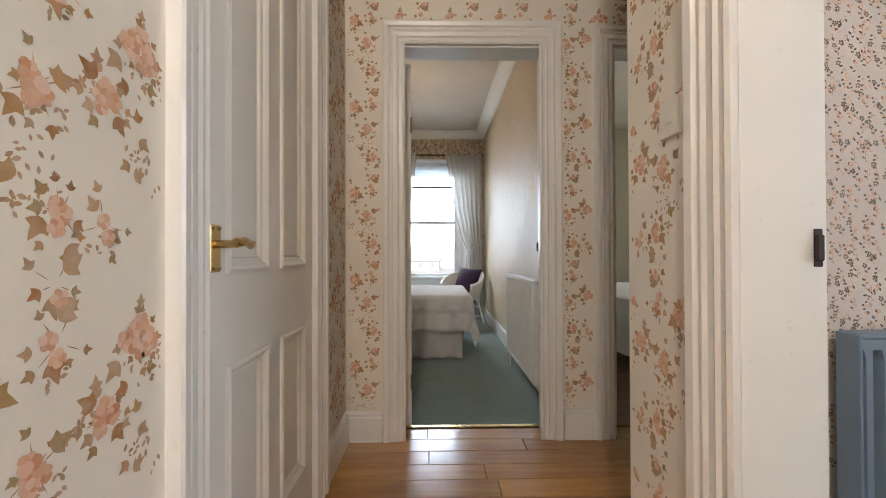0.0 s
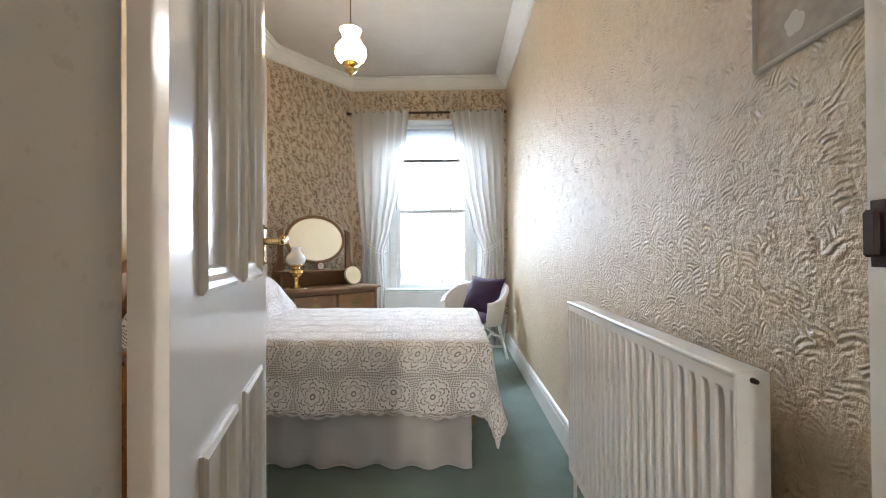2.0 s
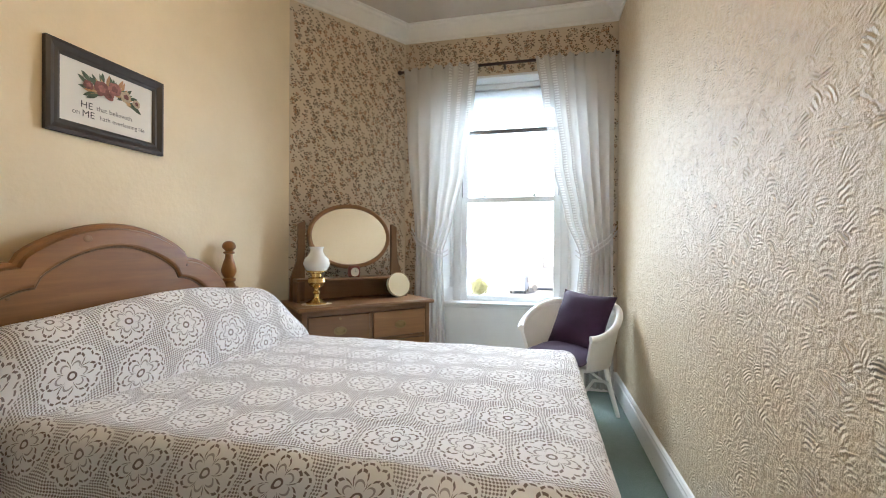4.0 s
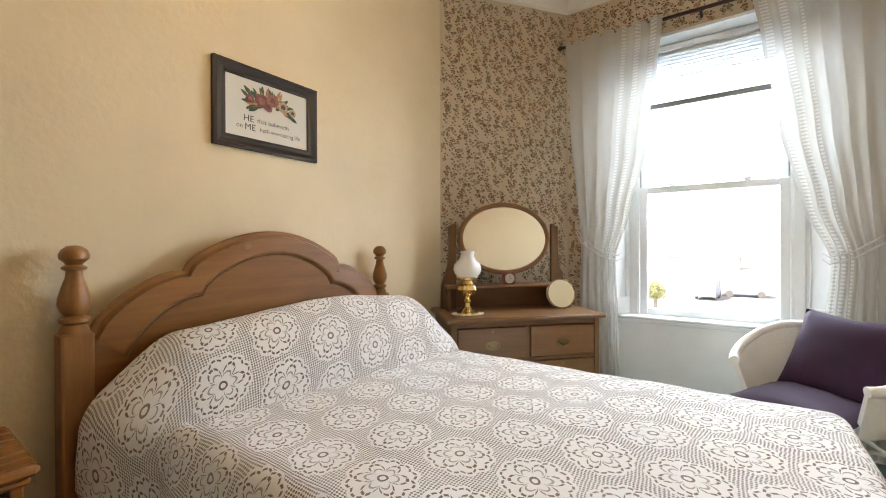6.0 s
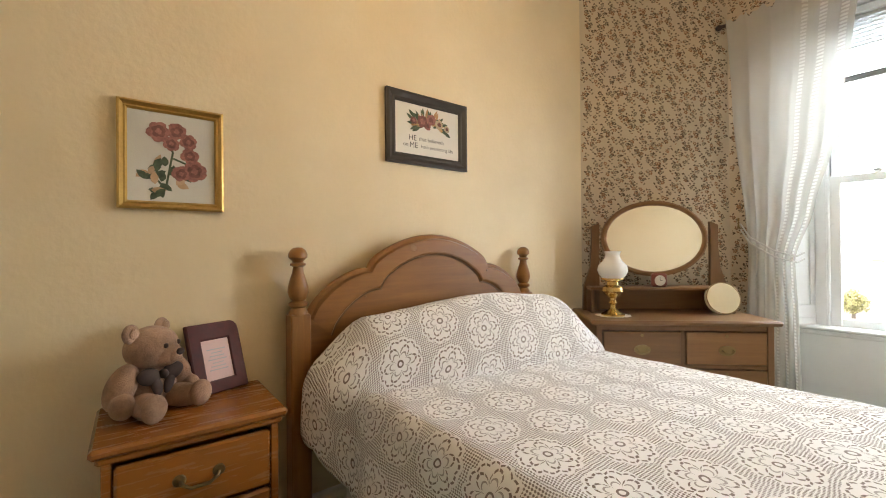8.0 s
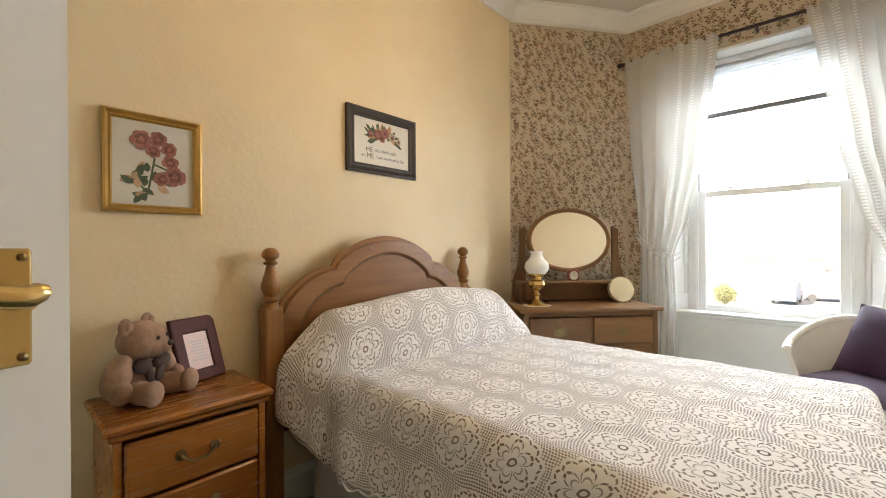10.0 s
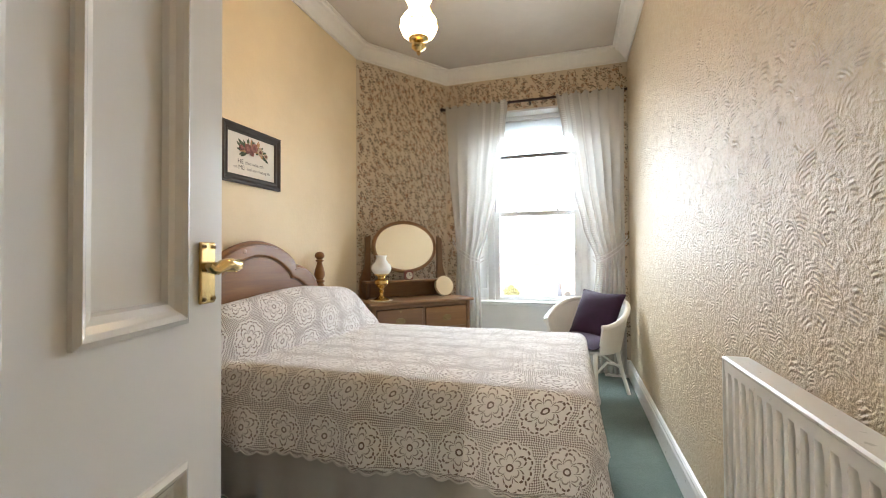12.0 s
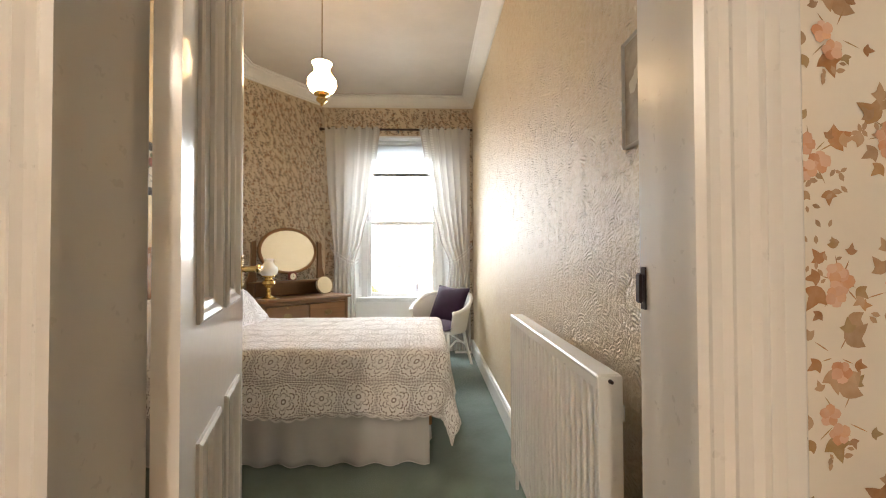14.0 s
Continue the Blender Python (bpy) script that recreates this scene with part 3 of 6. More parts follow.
skirting("baseboard", (RX, HY1), (RX, WY))
skirting("baseboard", (CX, WY), (LX, CY))
skirting("baseboard", (RX, WY), (WX1, WY))
skirting("baseboard", (WX0, WY), (CX, WY))
skirting("baseboard", (LX, CY), (LX, HY1))
skirting("baseboard", (LX, HY1), (-0.33, HY1))
skirting("baseboard", (-0.305, HY0), (HLX, HY0), 0.16, 0.022)
skirting("baseboard", (0.845, HY0), (0.67, HY0), 0.16, 0.022)
skirting("baseboard", (HLX, HY0), (HLX, 1.768), 0.16, 0.022)
skirting("baseboard", (HLX, 0.745), (HLX, -1.6), 0.16, 0.022)
skirting("baseboard", (HRX, 0.86), (HRX, HRY), 0.16, 0.022)
skirting("baseboard", (5.2, 6.20), (0.93, 6.20), 0.16, 0.022)

ARCH = [(0.0, 0.0), (0.0, 0.018), (0.010, 0.024), (0.018, 0.018), (0.030, 0.018), (0.038, 0.026), (0.046, 0.020), (0.062, 0.022), (0.070, 0.030), (0.078, 0.030),
        (0.084, 0.022), (0.092, 0.036), (0.112, 0.040), (0.118, 0.034), (0.12, 0.0)]


def architrave(name, x0, x1, top, m, width=0.12, label="white moulded door surround"):
    """Moulding round an opening, in its own plane: x along the wall, y out of it."""
    b_ = Bld()
    k = width / 0.12
    rows = []
    for u, d in ARCH:
        u *= k
        d *= 0.8
        rows.append([m @ Vector(p) for p in ((x0 - u, d, 0), (x0 - u, d, top + u), (x1 + u, d, top + u), (x1 + u, d, 0))])
    b_.grid(rows)
    return structure(name, b_, WHITE, label, "door surround")


architrave("trim_bedroom_door", -0.18, 0.545, 2.126, Matrix(((1, 0, 0, 0), (0, -1, 0, HY0), (0, 0, 1, 0), (0, 0, 0, 1))))
architrave("trim_bedroom_door_inside", -0.225, 0.60, 2.146, Matrix(((1, 0, 0, 0), (0, 1, 0, HY1), (0, 0, 1, 0), (0, 0, 0, 1))))
architrave("trim_second_door", 0.945, 1.675, 2.126, Matrix(((1, 0, 0, 0), (0, -1, 0, HY0), (0, 0, 1, 0), (0, 0, 0, 1))), 0.10)
architrave("trim_left_door", 0.867, 1.645, 2.12, Matrix(((0, 1, 0, HLX), (1, 0, 0, 0), (0, 0, 1, 0), (0, 0, 0, 1))), 0.12)
architrave("trim_right_door", -0.08, 0.73, 2.12, Matrix(((0, -1, 0, HRX), (1, 0, 0, 0), (0, 0, 1, 0), (0, 0, 0, 1))), 0.12)


def lining(name, x0, x1, top, stop_y):
    """Jamb linings with a door stop, for the hall end wall."""
    b_ = boxes((x0, x0 + 0.02, HY0, HY1, 0, top), (x1 - 0.02, x1, HY0, HY1, 0, top), (x0, x1, HY0, HY1, top, top + 0.02))
    b_.box(x0 + 0.02, x0 + 0.032, HY0 + 0.004, stop_y, 0, top, 0.002)
    b_.box(x1 - 0.03, x1 - 0.02, HY0 + 0.004, stop_y, 0, top, 0.002)
    b_.box(x0 + 0.02, x1 - 0.02, HY0 + 0.004, stop_y, top - 0.012, top, 0.002)
    return structure(name, b_, WHITE, "white painted door lining", "door frame")


lining("door_frame_bedroom", -0.225, 0.60, 2.126, 2.352)
lining("door_frame_second", 0.93, 1.69, 2.126, 2.352)
structure("door_frame_left", boxes((-0.68, HLX, 0.845, 0.865, 0, 2.12), (-0.68, HLX, 1.645, 1.665, 0, 2.12), (-0.68, HLX, 0.845, 1.665, 2.12, 2.14), (-0.58, -0.57, 0.865, 1.645, 0, 2.12)), WHITE, "white painted door lining", "door frame")
structure("door_frame_right", boxes((HRX, HRX2, 0.728, 0.746, 0, 2.12), (HRX, HRX2, -0.10, -0.08, 0, 2.12), (HRX, HRX2, -0.10, 0.746, 2.12, 2.14)), WHITE, "white painted door lining", "door frame")


def strike(name, m):
    """Latch keep on a jamb."""
    t = thing(name, "dark metal latch keep on the white jamb", "latch keep", m)
    part("plate", boxes((-0.002, 0.0, -0.008, 0.008, -0.034, 0.034), c=0.0008), BLACKIRON, t)
    part("box", boxes((-0.010, -0.003, -0.006, 0.010, -0.024, 0.024), c=0.003), BLACKIRON, t)
    return t


strike("latch_keep", pose(0.58, 2.388, 1.035))
strike("latch_keep", pose(0.664, 0.728, 1.01, 0, 0, 90))


def lever(parent, m, flip=1):
    """Lever handle on a long back plate, built in the plate's plane; y is out of the door."""
    hnd = part("handle_plate", Bld_tf(boxes((-0.021, 0.021, 0, 0.006, -0.062, 0.043), c=0.002), m), BRASS, parent, "brass lever handle plate")
    b_ = Bld()
    b_.tube([m @ Vector((0, y, 0.0)) for y in (0.006, 0.03, 0.054)], 0.009, 10)
    path = [(-0.012, 0.053, 0.005), (-0.008, 0.054, 0.006), (-0.002, 0.055, 0.003), (0.010, 0.056, 0.004), (0.026, 0.056, 0.007), (0.045, 0.055, 0.004), (0.060, 0.054, -0.003), (0.072, 0.053, -0.001), (0.079, 0.053, 0.005)]
    b_.tube([m @ Vector((x * flip, y, z)) for x, y, z in path], lambda k: 0.0055 + 0.0045 * math.sin(math.pi * min(1, 0.15 + k * 0.85)), 10)
    part("lever", b_, BRASS, hnd, "", True)
    for z in (-0.054, 0.035):
        for x in (-0.014, 0.014):
            b_ = Bld()
            b_.ball(m @ Vector((x, 0.007, z)), 0.004, seg=8, rings=4)
            part("screw", b_, OLDBRASS, hnd)


def Bld_tf(bld, m):
    bld.v = [tuple(m @ Vector(p)) for p in bld.v]
    return bld


def panel_door(name, w, h, m, label, handle=True, hz=1.0, latch_at_w=True, cols=(0.115, 0.095), lower=(0.22, 0.74), upper=(0.93, 1.97)):
    """Four-panel door. Local x runs from hinge to latch, y is the thickness (0.04), both faces moulded."""
    t = thing(name, label, "door", m)
    T = 0.04
    st, mu = cols
    mid0, mid1 = w / 2 - mu / 2, w / 2 + mu / 2
    part("leaf", boxes((0, st, 0, T, 0.005, h), (w - st, w, 0, T, 0.005, h), (st, w - st, 0, T, 0.005, lower[0]), (st, w - st, 0, T, lower[1], upper[0]), (st, w - st, 0, T, upper[1], h),
                       (mid0, mid1, 0, T, lower[0], lower[1]), (mid0, mid1, 0, T, upper[0], upper[1])), DOORPAINT, t)
    for z0, z1 in (lower, upper):
        for x0, x1 in ((st, mid0), (mid1, w - st)):
            p = part("panel", boxes((x0, x1, 0.013, T - 0.013, z0, z1)), DOORPAINT, t)
            for side in (0, 1):
                b_ = Bld()
                prof = [(-0.012, 0.0), (-0.012, 0.006), (-0.004, 0.010), (0.004, 0.006), (0.012, -0.001), (0.022, -0.004), (0.026, -0.0125)]
                rows = []
                for u, d in prof:
                    y = -d if side == 0 else T + d
                    rows.append([(x0 + u, y, z0 + u), (x1 - u, y, z0 + u), (x1 - u, y, z1 - u), (x0 + u, y, z1 - u)])
                b_.grid(rows, close_v=True)
                part("moulding", b_, DOORPAINT, p)
    if handle:
        x = w - 0.05 if latch_at_w else 0.05
        lever(t, Matrix.Translation((x, T, hz)), -1)
        lever(t, Matrix.Translation((x, 0, hz)) @ Matrix.Diagonal((1, -1, 1, 1)), -1)
    for z in (0.25, 1.75):
        b_ = Bld()
        b_.lathe([(0.006, z - 0.045), (0.006, z + 0.045)], 8, (-0.004, 0.0, 0))
        part("hinge", b_, OLDBRASS, t)
    return t


# bedroom door, swung into the room past square
panel_door("door_bedroom", 0.68, 2.105, pose(-0.16, 2.41, 0, 0, 0, 90 + 16.4), "cream painted four-panel door standing open", hz=1.05, lower=(0.22, 0.735), upper=(0.975, 1.97))
# second bedroom door
panel_door("door_second", 0.70, 2.105, pose(1.676, 2.405, 0, 0, 0, 85), "white painted four-panel door standing open", hz=1.02)
# closed hall door
panel_door("door_hall_left", 0.772, 2.10, pose(-0.547, 1.641, 0.004, 0, 0, -90), "closed cream painted four-panel door", hz=1.02, cols=(0.115, 0.125), lower=(0.22, 0.725), upper=(0.965, 1.97))

# ---- window ----
FY = 6.56                       # inner face of the window frame
SX0, SX1 = -0.43, 0.283         # glass edges
win = thing("window_bedroom", "white painted sash window with a raised blind", "window")
win["kind"] = "structure"
wf = part("window_frame", boxes((SX0 - 0.115, SX0 - 0.05, FY, FY + 0.10, 0.56, WTOP), (SX1 + 0.05, SX1 + 0.115, FY, FY + 0.10, 0.56, WTOP), (SX0 - 0.05, SX1 + 0.05, FY, FY + 0.10, 2.38, WTOP),
                         (SX0 - 0.05, SX1 + 0.05, FY, FY + 0.10, 0.56, 0.60), c=0.004), SILLPAINT, win)
part("beading", boxes((SX0 - 0.062, SX0 - 0.045, FY - 0.015, FY, 0.60, 2.38), (SX1 + 0.045, SX1 + 0.062, FY - 0.015, FY, 0.60, 2.38), c=0.004), SILLPAINT, wf)
ls = part("lower_sash", boxes((SX0 - 0.05, SX0, FY + 0.012, FY + 0.052, 0.60, 1.50), (SX1, SX1 + 0.05, FY + 0.012, FY + 0.052, 0.60, 1.50), (SX0, SX1, FY + 0.012, FY + 0.052, 0.60, 0.668), (SX0, SX1, FY + 0.012, FY + 0.052, 1.455, 1.50), c=0.004), SILLPAINT, win)
us = part("upper_sash", boxes((SX0 - 0.05, SX0, FY + 0.056, FY + 0.096, 1.46, 2.38), (SX1, SX1 + 0.05, FY + 0.056, FY + 0.096, 1.46, 2.38), (SX0, SX1, FY + 0.056, FY + 0.096, 1.46, 1.50), (SX0, SX1, FY + 0.056, FY + 0.096, 2.33, 2.38), c=0.004), SILLPAINT, win)
for par, y, z0, z1 in ((ls, FY + 0.032, 0.668, 1.455), (us, FY + 0.076, 1.50, 2.33)):
    g = part("pane", boxes((SX0, SX1, y - 0.002, y + 0.002, z0, z1)), GLASS, par)
    g.visible_shadow = False
for x in (-0.28, 0.13):
    part("sash_lug", boxes((x - 0.018, x + 0.018, FY + 0.004, FY + 0.05, 1.50, 1.522), c=0.006), SILLPAINT, ls)
part("window_sill", boxes((WX0 + 0.01, WX1 - 0.01, 6.47, FY + 0.012, 0.598, 0.622), c=0.008), SILLPAINT, win)
part("apron", boxes((WX0 + 0.01, WX1 - 0.01, 6.50, 6.53, 0.0, 0.598)), SILLPAINT, win)
part("apron_rail", boxes((WX0 + 0.02, WX1 - 0.02, 6.488, 6.50, 0.572, 0.598), c=0.004), SILLPAINT, win)
part("apron_board", boxes((WX0 + 0.02, WX1 - 0.02, 6.485, 6.50, 0.0, 0.14), c=0.005), SILLPAINT, win)
part("lintel_lining", boxes((WX0, WX1, WY + 0.004, FY + 0.02, WTOP - 0.02, WTOP - 0.002)), SILLPAINT, win)
for side in (0, 1):
    # splayed shutter casings beside the sashes
    xa, xb = (WX0 + 0.002, SX0 - 0.11) if side == 0 else (WX1 - 0.002, SX1 + 0.11)
    s = 1 if side == 0 else -1
    p0, p1 = Vector((xa, WY + 0.004, 0)), Vector((xb, FY + 0.01, 0))
    ln_ = (p1 - p0).length
    ang_ = math.atan2(p1.y - p0.y, p1.x - p0.x)
    mm = Matrix.Translation(p0) @ Matrix.Rotation(ang_, 4, "Z")
    b_ = Bld()
    k = -s
    y0, y1 = (0, 0.02) if s > 0 else (-0.02, 0)
    b_.box(0, ln_, y0, y1, 0.62, WTOP - 0.02, 0, m=mm)
    e0, e1 = (-0.008, 0) if s > 0 else (0, 0.008)
    for za, zb in ((0.66, 0.74), (1.36, 1.46), (2.30, 2.42)):
        b_.box(0.012, ln_ - 0.012, e0, e1, za, zb, 0.003, m=mm)
    for ua, ub in ((0.012, 0.045), (ln_ - 0.045, ln_ - 0.012)):
        b_.box(ua, ub, e0, e1, 0.74, 2.30, 0.003, m=mm)
    part("shutter_casing", b_, SILLPAINT, win)
for x in (SX0 - 0.04, SX1 + 0.04):
    b_ = Bld()
    b_.tube([(x, FY - 0.005, 2.36), (x, FY - 0.006, 1.9), (x, FY - 0.004, 1.5)], 0.004, 6)
    part("sash_cord", b_, BLINDBAR, wf)

# venetian blind, mostly drawn up
bl = thing("venetian_blind", "white slatted blind drawn up to the window head", "blind")
part("head_rail", boxes((SX0 - 0.04, SX1 + 0.04, FY - 0.05, FY - 0.012, 2.385, 2.425), c=0.004), BLINDPAINT, bl)
sl = Bld()
sl.box(SX0 - 0.035, SX1 + 0.035, -0.019, 0.019, -0.001, 0.001)
slat0 = None
for i in range(12):
    # a close stack above, the last few slats spread
    z = 2.372 - i * 0.0225 if i < 8 else 2.184 - (i - 8) * 0.034
    if slat0 is None:
        slat0 = part("slat", sl, BLINDPAINT, bl)
        o = slat0
    else:
        o = new("slat", slat0.data)
        o.parent = bl
    o.matrix_basis = pose(0, FY - 0.03, z, 52 if i < 8 else 24, 0, 0)
part("bottom_rail", boxes((SX0 - 0.04, SX1 + 0.04, FY - 0.047, FY - 0.013, 2.018, 2.052), c=0.004), BLINDBAR, bl, "grey bottom rail")
for x in (SX0 + 0.12, SX1 - 0.12):
    cb = Bld()
    cb.tube([(x, FY - 0.03, 2.39), (x, FY - 0.03, 2.045)], 0.0012, 5)
    part("ladder_cord", cb, BLINDPAINT, bl)

# ---- bed ----
BX0, BX1 = -1.40, 0.30      # head and foot
BY0, BY1 = 3.93, 5.06
BTOP = 0.60
bed = thing("bed", "pine bed with an arched headboard and turned posts", "bed", pose(-1.44, 4.37, 0))
bi = Matrix.Translation((1.44, -4.37, 0))


def rel(bld):
    return Bld_tf(bld, bi)


def head_outline(inner=0.0):
    """Upper edge of the headboard: a wide arch between two shoulders."""
    pts = []
    ya, yb = 3.80 + inner, 4.94 - inner
    mid = (ya + yb) / 2
    half = (yb - ya) / 2
    for i in range(61):
        s = -1 + 2 * i / 60
        a = abs(s)
        if a < 0.56:
            z = 1.02 + 0.122 * math.cos(a / 0.56 * math.pi / 2) ** 0.72
        else:
            k = (a - 0.56) / 0.44
            z = 0.84 + 0.165 * math.cos(k * math.pi / 2) ** 0.68
        pts.append((mid + s * half, z - inner * 0.9))
    return pts


b_ = Bld()
up = head_outline()
b_.prism([(4.94, 0.35), *up[::-1], (3.80, 0.35)], -1.455, -1.425, "x")
hb = part("headboard", rel(b_), PINE, bed, "arched pine headboard")
b_ = Bld()
inner_edge = head_outline(0.085)
rows = [[(x, y, z) for y, z in edge] for x, edge in ((-1.425, head_outline(0.004)), (-1.413, head_outline(0.010)), (-1.412, head_outline(0.070)), (-1.415, head_outline(0.078)), (-1.4255, inner_edge))]
b_.grid(rows)
rim_board = part("raised_border", rel(b_), PINE, hb)
b_ = Bld()
b_.tube([(-1.4235, y, z) for y, z in inner_edge], 0.0035, 6)
part("groove", rel(b_), OAK_Z, rim_board, "dark groove inside the border")
b_ = Bld()
b_.tube([(-1.44, y, z) for y, z in up], 0.015, 8)
part("edge_moulding", rel(b_), PINE, hb, "", True)
for y, z, r_ in ((4.25, 1.095, 0.016), (4.68, 0.985, 0.008), (4.02, 0.905, 0.007)):
    kb = Bld()
    kb.ball((-1.4125, y, z), 0.003, r_, r_ * 0.8, 12, 6)
    part("knot", rel(kb), OAK, hb, "dark knot in the pine")
POST = [(0.0, 1.10), (0.016, 1.098), (0.028, 1.088), (0.034, 1.074), (0.033, 1.062), (0.022, 1.052), (0.018, 1.046), (0.028, 1.040), (0.028, 1.034), (0.018, 1.028), (0.020, 1.01),
        (0.028, 0.985), (0.036, 0.955), (0.037, 0.935), (0.030, 0.915), (0.022, 0.905), (0.034, 0.898), (0.034, 0.888), (0.024, 0.880), (0.030, 0.872), (0.034, 0.862), (0.034, 0.855)]
for y in (3.765, 4.975):
    b_ = Bld()
    b_.box(-1.476, -1.404, y - 0.036, y + 0.036, 0.0, 0.858, 0.006)
    b_.lathe(POST[::-1], 24, (-1.44, y, 0))
    part("post", rel(b_), PINE_X, bed, "turned pine post with a ball finial", True)
part("side_rail", rel(boxes((-1.42, BX1 - 0.05, 3.97, 4.0, 0.18, 0.30), c=0.004)), PINE, bed)
part("side_rail", rel(boxes((-1.42, BX1 - 0.05, 5.0, 5.03, 0.18, 0.30), c=0.004)), PINE, bed)
for x, y in ((BX1 - 0.12, 4.05), (BX1 - 0.12, 4.95)):
    part("leg", rel(boxes((x - 0.03, x + 0.03, y - 0.03, y + 0.03, 0, 0.2), c=0.004)), PINE_X, bed)
mt = thing("mattress", "thick white mattress on the bed", "mattress", pose(-0.55, 4.5, 0.28))
part("body", Bld_tf(boxes((BX0, BX1 - 0.02, BY0 + 0.05, BY1 - 0.03, 0.28, BTOP - 0.03), c=0.05), Matrix.Translation((0.55, -4.5, -0.28))), MATTRESS, mt)
for y in (4.24, 4.76):
    pl = Bld()
    pl.ball((0, 0, 0.0), 0.05, 0.20, 0.05, 24, 12)
    pob = part("pillow", pl, MATTRESS, None, "", True)
    pob.matrix_world = pose(-1.315, y, 0.64, 0, 0, 0)
    tagged(pob, "plump white pillow under the bedspread", "pillow", "pillows on the bed")

# pleated valance round the base
b_ = Bld()
path = [(-1.36, 3.915), (0.235, 3.915), (0.235, 5.07), (-1.36, 5.07)]
pts = []
for (xa, ya), (xb, yb) in zip(path, path[1:]):
    n_ = int(math.hypot(xb - xa, yb - ya) / 0.02)
    pts += [(xa + (xb - xa) * i / n_, ya + (yb - ya) * i / n_) for i in range(n_)]
pts.append(path[-1])
rows = []
for z in (0.34, 0.26, 0.18, 0.10, 0.04, 0.008):
    row = []
    for i, (x, y) in enumerate(pts):
        amp = 0.020 * (0.34 - z) / 0.34
        w_ = amp * (math.sin(i * 0.75) + 0.7 * math.sin(i * 0.29 + 1) + 0.9 * noise.noise((i * 0.11, 0, 3)))
        ox, oy = (0, -1) if i < len(pts) * 0.41 else ((1, 0) if i < len(pts) * 0.70 else (0, 1))
        row.append((x + ox * w_, y + oy * w_, z + 0.004 * math.sin(i * 0.3)))
    rows.append(row)
b_.grid(rows)
val = part("bed_valance", b_, VALANCE, None, "", True)
b_ = Bld()
b_.tube(rows[-1], 0.003, 5)
part("hem", b_, MATTRESS, val, "narrow stitched hem")
tagged(val, "grey-white cotton valance hanging to the carpet", "valance")
md = val.modifiers.new("thickness", "SOLIDIFY")
md.thickness = 0.003

# lace bedspread: drape of a flat cloth over mattress and pillows
NEAR, FOOT, FAR = 0.36, 0.36, 0.30
YN, YF, XF = 3.955, 5.06, 0.285       # where the top ends
U0 = -1.375
nu, nv = 300, 150


def smooth01(a, b2, t):
    t = max(0.0, min(1.0, (t - a) / (b2 - a)))
    return t * t * (3 - 2 * t)


def hang(d, r=0.055):
    """Arc length past an edge -> (outward, down)."""
    if d <= 0:
        return d, 0.0
    q_ = r * math.pi / 2
    if d < q_:
        return r * math.sin(d / r), r * (1 - math.cos(d / r))
    e = d - q_
    return r + 0.15 * e, r + e * 0.98


def cover_point(u, v):
    """u: along the bed from the head; v: across from the near hem."""
    x, y = U0 + u, YN - NEAR + v
    xc = -1.05 - 0.15 * (YF - y) / 1.1
    tt = max(0.0, min(1.0, (x - xc + 0.24) / 0.24))
    hp = (1 - tt ** 3.2) ** 0.55
    yn, yf = YN - 0.15 * hp, YF + 0.04 * hp
    dn, df, dx = yn - y, y - yf, x - XF
    dy = dn if dn > 0 else (df if df > 0 else 0.0)
    sy = -1 if dn > 0 else 1
    px, py = min(x, XF), max(yn, min(yf, y))
    z = BTOP
    if dx > 0 and dy > 0:
        L, a = math.hypot(dx, dy), math.atan2(dy, dx)
        o, dr = hang(L)
        px += o * math.cos(a)
        py += sy * o * math.sin(a)
        z -= dr
    elif dx > 0:
        o, dr = hang(dx)
        px += o
        z -= dr
    elif dy > 0:
        o, dr = hang(dy)
        py += sy * o
        z -= dr
    # pillow hump at the head, fading at the sides
    side = smooth01(-0.10, 0.22, y - yn + 0.03) * smooth01(-0.08, 0.20, yf - y + 0.02)
    roll = math.sin(max(0, min(1, (x - U0) / 0.12)) * math.pi / 2) * 0.03
    z += hp * (0.03 + side * (0.235 + roll) * (0.92 + 0.08 * math.cos((y - 4.5) * 5)))
    crease = math.exp(-((x - xc - 0.008) / 0.014) ** 2)
    if dy <= 0:
        z -= 0.026 * crease
    # soft unevenness and folds of the hanging parts
    z += 0.010 * noise.noise((x * 2.2, y * 2.2, 0)) + 0.004 * noise.noise((x * 9, y * 9, 4))
    fall = smooth01(0.05, 0.36, max(dy, dx, 0))
    f1 = fall * 0.018 * (math.sin(x * 11 + 0.6) + 0.6 * math.sin(x * 23 + y * 7)) if dy > 0 else 0
    f2 = fall * 0.016 * (math.sin(y * 12) + 0.5 * math.sin(y * 27 + 1)) if dx > 0 else 0
    return Vector((px + f2, py + sy * f1, z))


b_ = Bld()
lu, lv = XF - U0 + FOOT, NEAR + (YF - YN) + FAR
rows, uvs = [], []
for i in range(nu + 1):
    u = lu * i / nu
    row = []
    for j in range(nv + 1):
        v_ = lv * j / nv
        # scalloped hem
        uu, vv = u, v_
        if i == nu:
            uu += 0.014 * abs(math.sin(v_ * math.pi / 0.0675))
        if j == 0:
            vv -= 0.014 * abs(math.sin(u * math.pi / 0.0675))
        row.append(cover_point(uu, vv))
        uvs.append((u, v_))
    rows.append(row)
uvs = []
run = [0.0] * (nv + 1)
for i, row in enumerate(rows):
    for j, p_ in enumerate(row):
        if i:
            run[j] += (p_ - rows[i - 1][j]).length
        uvs.append((run[j], lv * j / nv))
b_.grid(rows)
